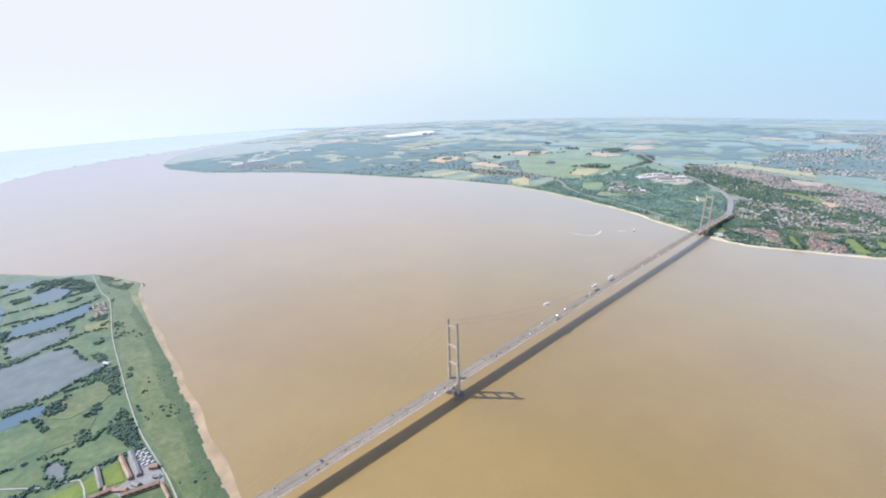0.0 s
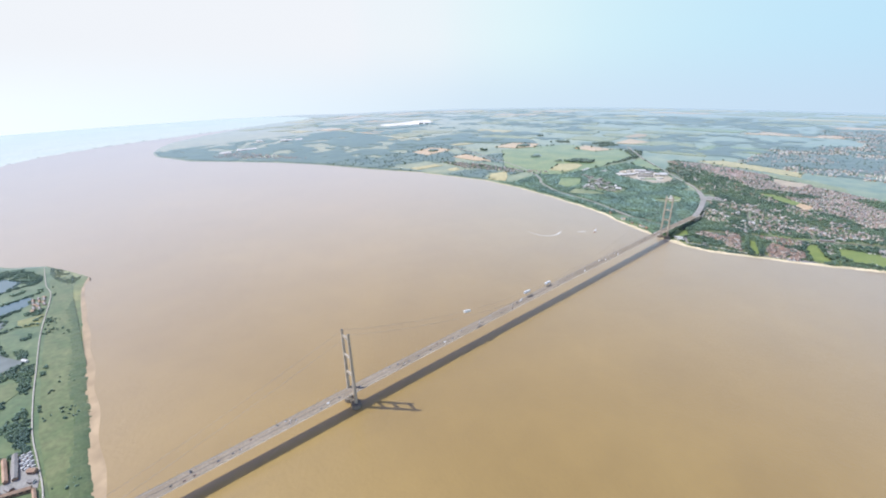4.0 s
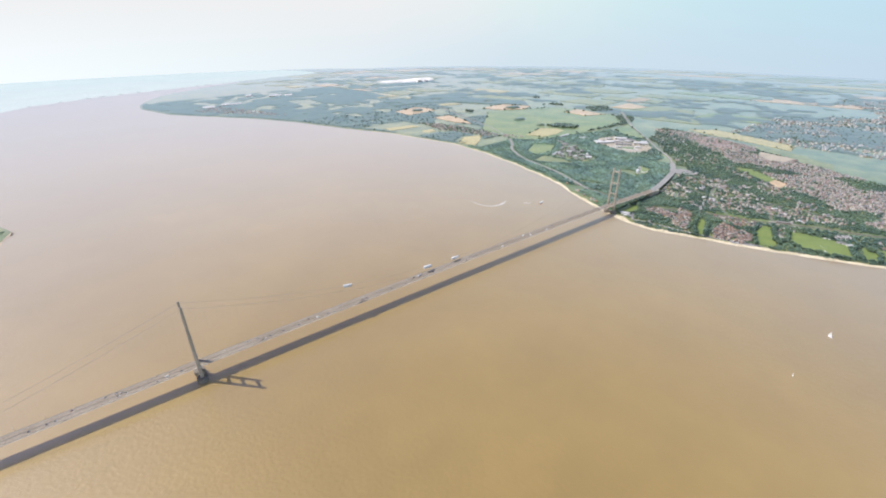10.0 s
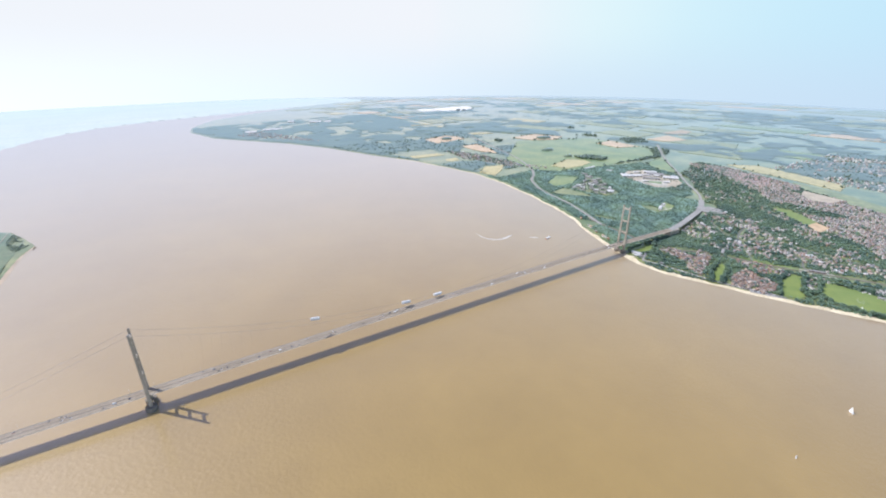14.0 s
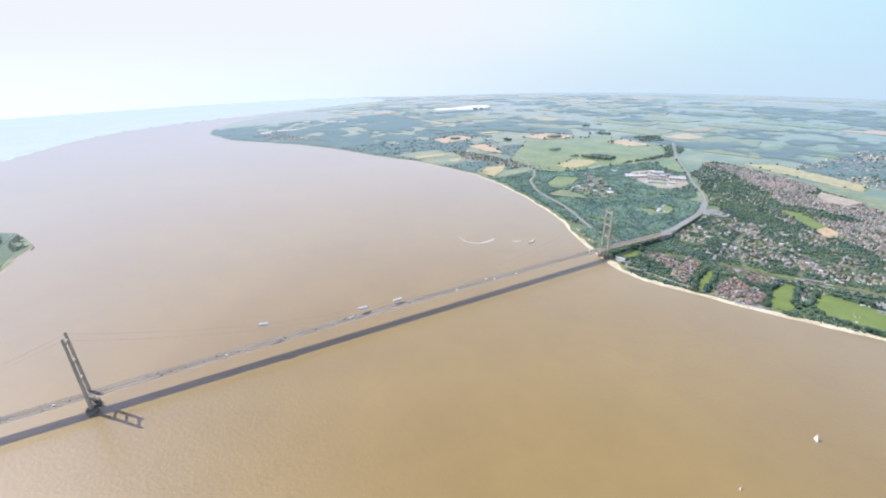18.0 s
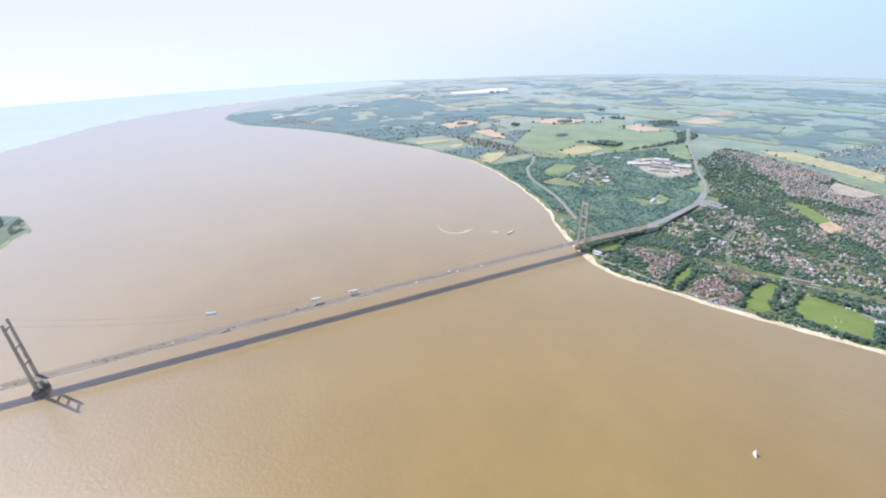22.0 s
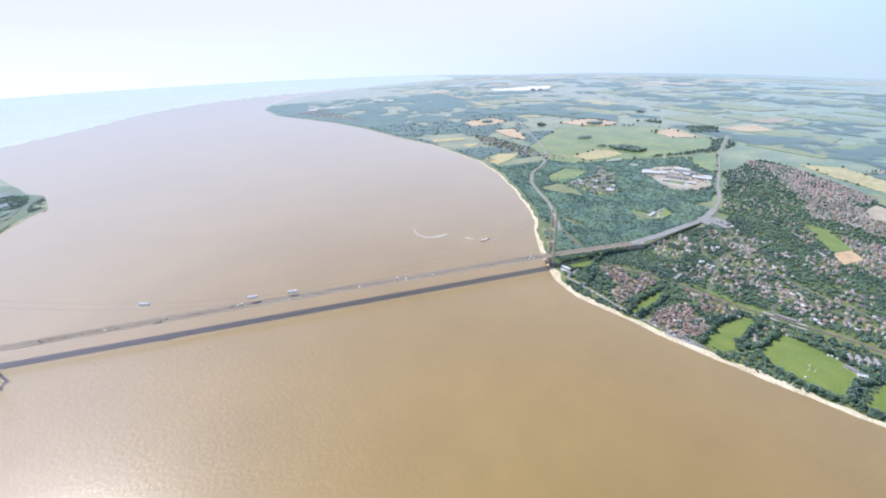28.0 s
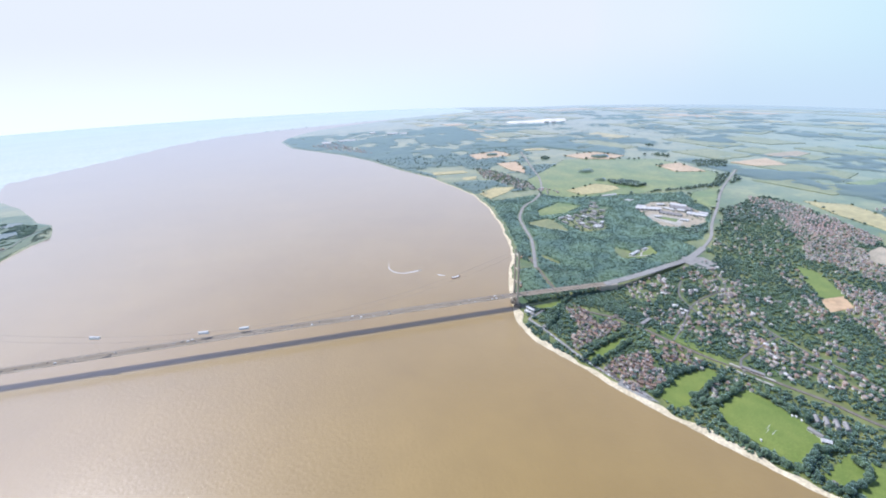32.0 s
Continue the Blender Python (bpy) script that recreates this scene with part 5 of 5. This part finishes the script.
hall("works_tower", (-4415, 3745), (-4400, 3790), 36, 18, 0, "tall white works building far off", RENDER_WALL, FLAT_ROOF, "works", 4)
for a, b, w in (((-3870, 830), (-3850, 930), 70), ((-3900, 1000), (-3890, 1180), 60), ((-4480, 1390), (-4470, 1450), 80), ((-4250, 1570), (-4210, 1690), 60), ((-4190, 1720), (-4170, 1790), 90)):
    hall("factory_shed", a, b, w, 6, 9, "long white factory shed on the far headland", RENDER_WALL, FLAT_ROOF, "factory", 6)
hall("white_building", (-926, 2276), (-932, 2364), 16, 7, 3, "white farm building on the edge of the wood", RENDER_WALL, FLAT_ROOF)
hall("white_building", (-822, 2338), (-800, 2371), 14, 6, 3, "white building beside the wood", RENDER_WALL, FLAT_ROOF)
field("clearing", [(-203, 1916), (-263, 2061), (-183, 2036), (-160, 1937)], PASTURE, "grassy parking clearing in the wood", 1.5)
for line in ([(-240, 2040), (-215, 1990), (-185, 1965)], [(-185, 1965), (-178, 2020)], [(-185, 1965), (-196, 1922)]):
    ribbon("track", line, 5, GRAVEL, "pale track across the wood clearing", 2.2)
hall("visitor_building", (-232, 2005), (-238, 2025), 9, 5, 2.5, "white low building in a wood clearing", RENDER_WALL, FLAT_ROOF)
hall("visitor_building", (-200, 1935), (-225, 1985), 12, 5, 2.5, "pale low building in a wood clearing", RENDER_WALL, FLAT_ROOF)

hall("clubhouse", (604, 1742), (628, 1746), 8, 4.5, 2.0, "long white clubhouse beside the sports field", RENDER_WALL, SLATE, "clubhouse", 8)
hall("clubhouse", (632, 1737), (642, 1748), 9, 4, 2.2, "small pale clubhouse annex", RENDER_WALL, FLAT_ROOF, "clubhouse", 3)
for k, (a, b) in enumerate((((584, 1783), (600, 1770)), ((594, 1795), (610, 1781)), ((604, 1806), (621, 1792)), ((613, 1817), (630, 1803)))):
    hall("terrace_row", a, b, 7, 5.5, 2.6, "row of pale terraced houses beside the railway", RENDER_WALL, SLATE, "houses", 5)
hall("station_building", (424, 1776), (462, 1798), 8, 4.5, 2.5, "brown brick station building beside the railway", BRICK_WALL, SLATE, "station")
ribbon("station_platform", [(412, 1746), (450, 1766), (492, 1790)], 5, GRAVEL, "pale station platform beside the tracks", 2.0)
ribbon("station_platform", [(404, 1763), (442, 1783), (482, 1806)], 5, GRAVEL, "pale station platform beside the tracks", 2.0)
hall("shore_inn", (50, 1418), (66, 1428), 8, 5, 2.5, "white boathouse on the foreshore", RENDER_WALL, FLAT_ROOF, "inn", 3)
hall("shore_inn", (34, 1430), (62, 1441), 9, 6, 3, "white inn on the foreshore beside the bridge", RENDER_WALL, FLAT_ROOF, "inn")
hall("shore_inn", (140, 1430), (152, 1438), 8, 5, 2.6, "white house behind the beach road", RENDER_WALL, SLATE, "house", 3)
hall("shore_inn", (66, 1426), (80, 1431), 8, 5, 2.6, "small white house on the foreshore", RENDER_WALL, SLATE, "house", 3)
hall("road_bridge", (209, 1678), (191, 1716), 8, 5, 0, "grey road bridge over the railway", CONCRETE, SLATE, "bridge", 2)
for k, px in enumerate((-92, -108, -121, -168, -215, -229, -310)):
    py = float(np.interp(px, nsx, nsy)) + 30 + rng.uniform(0, 12)
    hall("shore_cottage", (px, py), (px - rng.uniform(7, 11), py + rng.uniform(2, 6)), 6, 4.5, 2.4, "old waterside cottage under the trees", RENDER_WALL if k % 3 else BRICK_WALL, SLATE if k % 2 else PANTILE, "house", 3)

for px, py, turn in HOSPITAL_SPOTS[:46]:
    half = rng.uniform(8, 17)
    dx, dy = math.cos(radians(turn)) * half, math.sin(radians(turn)) * half
    hall("ward_block", (px - dx, py - dy), (px + dx, py + dy), rng.uniform(9, 13), 6, 2.5, "grey-roofed pale hospital block among trees", RENDER_WALL, SLATE if rng.random() < 0.75 else FLAT_ROOF, "hospital", 4)
x, y = scatter(-730, -480, 1870, 2130, 12)
keep = inside(x, y, HOSPITAL) & (rng.random(len(x)) < 0.35)
crowns("grounds_trees", x[keep], y[keep], rng.uniform(4, 7, keep.sum()), "trees in the hospital grounds", lobes=2)

# the farm on the south bank
hall("barn", (-287, -541), (-222, -537), 6.5, 5, 3.2, "long barn with an orange-brown tiled roof", BRICK_WALL, PANTILE, "barn")
hall("barn", (-290, -526), (-220, -525), 7.5, 5, 2.6, "long barn with grey sheet roofing", BRICK_WALL, SLATE, "barn")
hall("barn", (-288, -576), (-230, -576), 6.5, 5, 2.8, "dark-roofed barn beside the lawn", BRICK_WALL, SLATE, "barn")
hall("barn", (-221, -592), (-217, -558), 6.5, 5, 3, "barn with an orange-brown tiled roof", BRICK_WALL, PANTILE, "barn")
hall("farmhouse", (-191, -554), (-176, -503), 6.5, 6, 3.4, "long brick farmhouse with a brown tiled roof", BRICK_WALL, PANTILE, "farmhouse")
hall("barn", (-173, -501), (-132, -499), 4.5, 4, 2.6, "narrow barn beside the flood bank", BRICK_WALL, PANTILE, "barn")
hall("farmhouse", (-226, -508), (-218, -497), 8, 6, 3.2, "brick farmhouse with a tiled roof in the yard", BRICK_WALL, PANTILE, "farmhouse", 4)
hall("farm_wing", (-214, -562), (-200, -545), 6, 4, 2.4, "short tiled wing beside the farmyard", BRICK_WALL, PANTILE, "barn", 3)
hall("farm_wing", (-208, -536), (-196, -529), 8, 4, 2.4, "small dark-roofed building in the farmyard", BRICK_WALL, SLATE, "barn", 3)
hall("farm_wing", (-232, -571), (-221, -571), 5, 3.5, 2, "small tiled outbuilding beside the lawn", BRICK_WALL, PANTILE, "barn", 2)
hall("farm_wing", (-158, -556), (-150, -520), 5, 3.5, 2, "low tiled range along the garden", BRICK_WALL, PANTILE, "barn", 3)
hall("farm_wing", (-200, -508), (-193, -500), 6, 4, 2, "small white-walled house beside the flood bank", RENDER_WALL, SLATE, "house", 2)
hall("white_hut", (-676, -521), (-662, -512), 7, 4, 1.6, "white hut on the edge of the marsh", RENDER_WALL, FLAT_ROOF, "hut", 3)
for k in range(22):
    px, py = -1095 + 14 * (k % 8) + rng.uniform(-4, 4), -503 + 13 * (k // 8) + rng.uniform(-3, 3)
    hall("holiday_chalet", (px, py), (px + rng.uniform(8, 13), py + rng.uniform(2, 6)), 5, 3, 1.2, "brown holiday chalet beside the pond", BRICK_WALL, (SLATE, PANTILE, SLATE)[k % 3], "chalet", 2)

# ---- vehicles ----
PAINT = palette("car_paint", [(0.75, 0.75, 0.75), (0.04, 0.05, 0.06), (0.30, 0.31, 0.33), (0.25, 0.03, 0.03), (0.80, 0.80, 0.80), (0.05, 0.08, 0.20)], 0.35, 0.5, islands=False)
RUBBER = surface("tyre_rubber", (0.02, 0.02, 0.02), (0.03, 0.03, 0.03), 1, 0.2, 0.9)


def vehicle(name, label, length, width, h, cab, material, category="car"):
    """A car or van that points along y: body, glazed cabin, four wheels, lamps."""
    ob = thing(name, label, category, (0, -3100, -70), group="vehicles on the bridge")
    half, wide = length / 2, width / 2
    part("body", loft([[(-wide * s, y, 0.35), (wide * s, y, 0.35), (wide * s, y, z), (-wide * s, y, z)] for y, z, s in
                       ((-half, h * 0.5, 0.86), (-half * 0.9, h * 0.62, 1), (half * 0.86, h * 0.58, 1), (half, h * 0.45, 0.86))]), material, ob)
    part("cabin", loft([[(-wide * 0.95, y, h * 0.58), (wide * 0.95, y, h * 0.58), (wide * s, y2, h), (-wide * s, y2, h)] for y, y2, s in cab]), GLASS if h < 1.8 else material, ob)
    for x in (-wide + 0.1, wide - 0.1):
        for y in (-half * 0.62, half * 0.62):
            part("wheel", loft([[(x + dx, y + 0.34 * math.cos(t), 0.34 + 0.34 * math.sin(t)) for t in [math.tau * k / 10 for k in range(10)]] for dx in (-0.12, 0.12)]), RUBBER, ob)
    for x in (-wide * 0.6, wide * 0.6):
        part("headlamp", boxed(x - 0.2, x + 0.2, half - 0.12, half + 0.03, 0.6, 0.8), WHITE, ob)
    return ob


CAR = vehicle("car", "small car driving on the bridge deck", 4.4, 1.85, 1.5, ((-2.0, -1.5, 0.78), (1.0, 0.3, 0.78)), PAINT)
VAN = vehicle("van", "white van driving on the bridge deck", 6.2, 2.1, 2.5, ((-3.0, -3.0, 0.98), (2.2, 1.8, 0.95)), WHITE, "van")
for lane, back in ((-7.1, 180), (-3.6, 180), (3.6, 0), (7.1, 0)):
    y = -500 + rng.uniform(0, 40)
    while y < 1660:
        slope = math.degrees(math.atan2(deck_z(y + 1) - deck_z(y - 1), 2))
        model = VAN if rng.random() < 0.16 else CAR
        copy_thing(model, pose(lane * K, y * K, (deck_z(y) + 0.14) * K, slope if back == 0 else -slope, 0, back))
        y += rng.choice([14, 30, 60, 110, 190]) * rng.uniform(0.7, 1.3)
for i in range(16):
    px, py = 398 + 4.2 * i + rng.uniform(-0.5, 0.5), 1497 + 1.8 * i
    tagged(copy_thing(CAR, spot(px, py, land(px, py) + 1.25, 115)), "parked car in the waterfront car park", group="cars in the waterfront car park")
promenade = curve_through(STREETS[0], 9)
for px, py in promenade[10:]:
    if rng.random() < 0.75:
        qx, qy = px + rng.uniform(-0.8, 0.8), py - 4.2 + rng.uniform(-0.5, 0.5)
        tagged(copy_thing(VAN if rng.random() < 0.2 else CAR, spot(qx, qy, land(qx, qy) + 1.3, -68 + rng.uniform(-5, 5))), "car parked along the shore road", group="cars along the shore road")
for px, py in ((570, 1745), (574, 1750), (584, 1751), (602, 1637)):
    tagged(copy_thing(VAN, spot(px, py, land(px, py) + 1.05, 60)), "white van parked at the edge of the sports field", group="vans at the sports field")
for i in range(4):
    for j in range(7):
        px, py = -283 + 7.5 * j + rng.uniform(-1, 1), -520 + 4.5 * i + 0.12 * 7.5 * j
        tagged(copy_thing(VAN if (i + j) % 2 else CAR, spot(px, py, land(px, py) + 1.05, 20 + rng.uniform(-8, 8))), "parked vehicle in the farmyard", group="vehicles parked in the farmyard")
for m in (CAR, VAN):
    for o in (*m.children_recursive, m):
        bpy.data.objects.remove(o)

# ---- boats ----
FOAM = surface("white_foam", (0.62, 0.62, 0.60), (0.82, 0.82, 0.80), 8, 1.5, 0.9)


def hull(length, beam, depth):
    rings = []
    for t, s in ((-0.5, 0.75), (-0.3, 0.98), (0.0, 1.0), (0.25, 0.8), (0.42, 0.4), (0.5, 0.04)):
        rings.append([(-beam / 2 * s, t * length, depth), (-beam / 2 * s * 0.7, t * length, 0), (0, t * length, -depth * 0.35), (beam / 2 * s * 0.7, t * length, 0), (beam / 2 * s, t * length, depth)])
    return loft(rings)


def sail(points, bulge):
    """A thin bellied triangle of cloth with thickness."""
    a, b, c = (Vector(p) for p in points)
    rings = []
    for i in range(6):
        t = i / 5
        p, q = a.lerp(c, t), b.lerp(c, t)
        row = [p.lerp(q, u) + Vector((bulge * math.sin(math.pi * u) * (1 - t), 0, 0)) for u in (0, 0.25, 0.5, 0.75, 1)]
        rings.append([*row, *[r + Vector((-0.05, 0, 0)) for r in row[::-1]]])
    return loft(rings)


def sailboat(px, py, turn, big, label):
    ob = thing("sailboat", label, "boat", (px, py, up(px, py)), turn)
    part("hull", hull(8 * big, 2.6 * big, 1.0 * big), WHITE, ob, "white boat hull")
    part("cabin", boxed(-0.8 * big, 0.8 * big, -1.0 * big, 1.4 * big, 1.0 * big, 1.5 * big, bevel=0.15), WHITE, ob)
    part("mast", tube([(0, 0.8 * big, 0.9 * big), (0, 0.8 * big, 11 * big)], 0.07 * big), STEEL, ob, "slim metal mast")
    part("mainsail", sail([(0, 0.7 * big, 1.8 * big), (0, -3.6 * big, 1.8 * big), (0, 0.7 * big, 10.8 * big)], 0.6), WHITE, ob, "white mainsail filled by the wind")
    part("foresail", sail([(0, 3.9 * big, 1.3 * big), (0, 0.3 * big, 1.5 * big), (0, 0.9 * big, 9.6 * big)], 0.5), WHITE, ob, "white foresail")


sailboat(739, 1139, 60, 1.25, "small white sailing boat on the brown water")

sailboat(731, 929, 20, 0.7, "tiny white dinghy on the brown water")


def wake(line, widths, label):
    pts = curve_through(line, 6)
    verts, faces = [], []
    for i, (px, py) in enumerate(pts):
        a, b = pts[max(i - 1, 0)], pts[min(i + 1, len(pts) - 1)]
        way_ = Vector((b[0] - a[0], b[1] - a[1], 0)).normalized()
        half = np.interp(i / (len(pts) - 1), np.linspace(0, 1, len(widths)), widths) / 2 * rng.uniform(0.75, 1.25)
        for s, z in ((-1, 0.12), (-0.4, 0.45), (0.4, 0.45), (1, 0.12)):
            verts.append((px - way_.y * half * s, py + way_.x * half * s, up(px, py) + z))
    for i in range(len(pts) - 1):
        for k in range(3):
            a = i * 4 + k
            faces.append((a, a + 4, a + 5, a + 1))
    tagged(put_mesh("wake", verts, faces, FOAM, True), label, "wake", kind="stuff")


def motorboat(px, py, turn, big, label, name="motorboat"):
    ob = thing(name, label, "boat", (px, py, up(px, py)), turn)
    part("hull", hull(9 * big, 3 * big, 1.1 * big), WHITE, ob, "white hull")
    part("wheelhouse", boxed(-1.0 * big, 1.0 * big, -2.6 * big, 0.4 * big, 1.0 * big, 2.4 * big, bevel=0.25), WHITE, ob)
    part("windscreen", boxed(-0.9 * big, 0.9 * big, 0.42 * big, 0.55 * big, 1.4 * big, 2.2 * big), GLASS, ob)


wake([(-420, 1090), (-369, 1086), (-330, 1105), (-317, 1139), (-324, 1180)], [0.8, 2.5, 4, 5, 6.5], "curving white foam wake behind a motorboat")
motorboat(-326, 1187, 10, 1.0, "small white motorboat turning on the river")
wake([(-276, 1237), (-266, 1246), (-259, 1254)], [1.5, 5, 4], "short white foam wake")
motorboat(-257, 1257, -40, 0.8, "tiny white speedboat on the river")
RUST = surface("rusty_paint", (0.42, 0.20, 0.12), (0.52, 0.30, 0.20), 10, 1.5, 0.8)
barge = thing("barge", "long pale barge with a rusty hull off the north shore", "barge", (-231, 1292, up(-231, 1292)), 22)
part("hull", hull(38, 8, 2.2), RUST, barge, "rust-stained hull")
part("hold_cover", boxed(-3, 3, -9, 13, 2.1, 3.4, bevel=0.3), WHITE, barge, "pale flat hold cover")
house_ = part("wheelhouse", boxed(-2.6, 2.6, -16, -11, 2.1, 6.4, bevel=0.3), WHITE, barge, "white wheelhouse")
part("window", boxed(-2.3, 2.3, -10.99, -10.9, 4.6, 5.8), GLASS, house_)
part("mast", tube([(0, 14, 2), (0, 14, 8)], 0.15), STEEL, barge)

# ---- single trees near the shore ----
def tree_model(h, spread, lobes, seed):
    """A tree: tapered trunk, limbs and an uneven crown of many small clumps."""
    pick = np.random.default_rng(seed)
    ob = thing("tree", "broad leafy green tree beside the shore fields", "tree", (0, -3200, -80), group="trees round the sports fields")
    part("trunk", tube([(0, 0, -1), (0.1, 0, h * 0.25), (0, 0.2, h * 0.55)], [h * 0.04, h * 0.03, h * 0.015]), BARK, ob)
    for k in range(4):
        a = k * 1.6 + pick.uniform(0, 0.6)
        part("limb", tube([(0, 0, h * 0.28), (math.cos(a) * spread * 0.3, math.sin(a) * spread * 0.3, h * 0.45), (math.cos(a) * spread * 0.55, math.sin(a) * spread * 0.55, h * 0.6)],
                          [h * 0.018, h * 0.012, h * 0.005], 5), BARK, ob)
    co, tris = [], []
    for k in range(lobes):
        a, r, t = pick.uniform(0, math.tau), spread * math.sqrt(pick.uniform(0, 1)) * 0.75, pick.uniform(0, 1)
        size = spread * pick.uniform(0.13, 0.27)
        centre = np.array([math.cos(a) * r, math.sin(a) * r, h * (0.42 + 0.42 * t) * (1 - 0.25 * r / spread) + 1])
        v = ICO_V * pick.uniform(0.7, 1.3, (12, 1)) * size * np.array([1, 1, 0.75]) + centre
        tris.append(ICO_F + 12 * k)
        co.append(v)
    crown = raw_mesh("crown", np.concatenate(co), np.concatenate(tris), [LEAF], smooth=True)
    crown.parent = ob
    return ob


TREES = [tree_model(15, 7, 70, 1), tree_model(19, 8.5, 90, 2), tree_model(11, 6, 60, 3)]
ROWS = [([(518, 1612), (575, 1602), (622, 1612), (660, 1632)], 7), ([(474, 1605), (500, 1622), (480, 1712), (462, 1718)], 6), ([(674, 1650), (650, 1705), (657, 1762)], 7),
        ([(690, 1660), (722, 1672), (705, 1745), (680, 1745)], 7), ([(447, 1535), (407, 1620), (398, 1700)], 11), ([(492, 1585), (465, 1640), (440, 1708)], 10),
        ([(510, 1742), (565, 1754), (600, 1760)], 14), ([(296, 1455), (262, 1515), (236, 1600)], 10), ([(268, 1600), (300, 1525), (318, 1470)], 11), ([(30, 1560), (64, 1512), (110, 1480), (150, 1440)], 9)]
for line, gap in ROWS:
    for px, py in curve_through(line, gap):
        for k in range(2):
            qx, qy = px + rng.uniform(-5, 5), py + rng.uniform(-5, 5)
            size = rng.uniform(0.6, 1.05)
            ob = copy_thing(TREES[int(rng.integers(3))], spot(qx, qy, land(qx, qy), rng.uniform(0, 360)))
            ob.scale = (size, size, size * rng.uniform(0.85, 1.1))
for m in TREES:
    for o in (*m.children_recursive, m):
        bpy.data.objects.remove(o)

# white lines of the pitch and its goal frames
bm = bmesh.new()
for (ax, ay), (bx, by) in (((590, 1662), (585, 1674)), ((597, 1668), (589, 1688)), ((583, 1671), (577, 1685))):
    way_ = Vector((bx - ax, by - ay, 0)).normalized() * 0.3
    z = land(ax, ay) + 1.12
    bm.faces.new([bm.verts.new((ax - way_.y, ay + way_.x, z)), bm.verts.new((ax + way_.y, ay - way_.x, z)), bm.verts.new((bx + way_.y, by - way_.x, z)), bm.verts.new((bx - way_.y, by + way_.x, z))])
tagged(part("pitch_lines", bm, MARKING), "white lines painted on the sports field", "pitch lines", kind="structure")
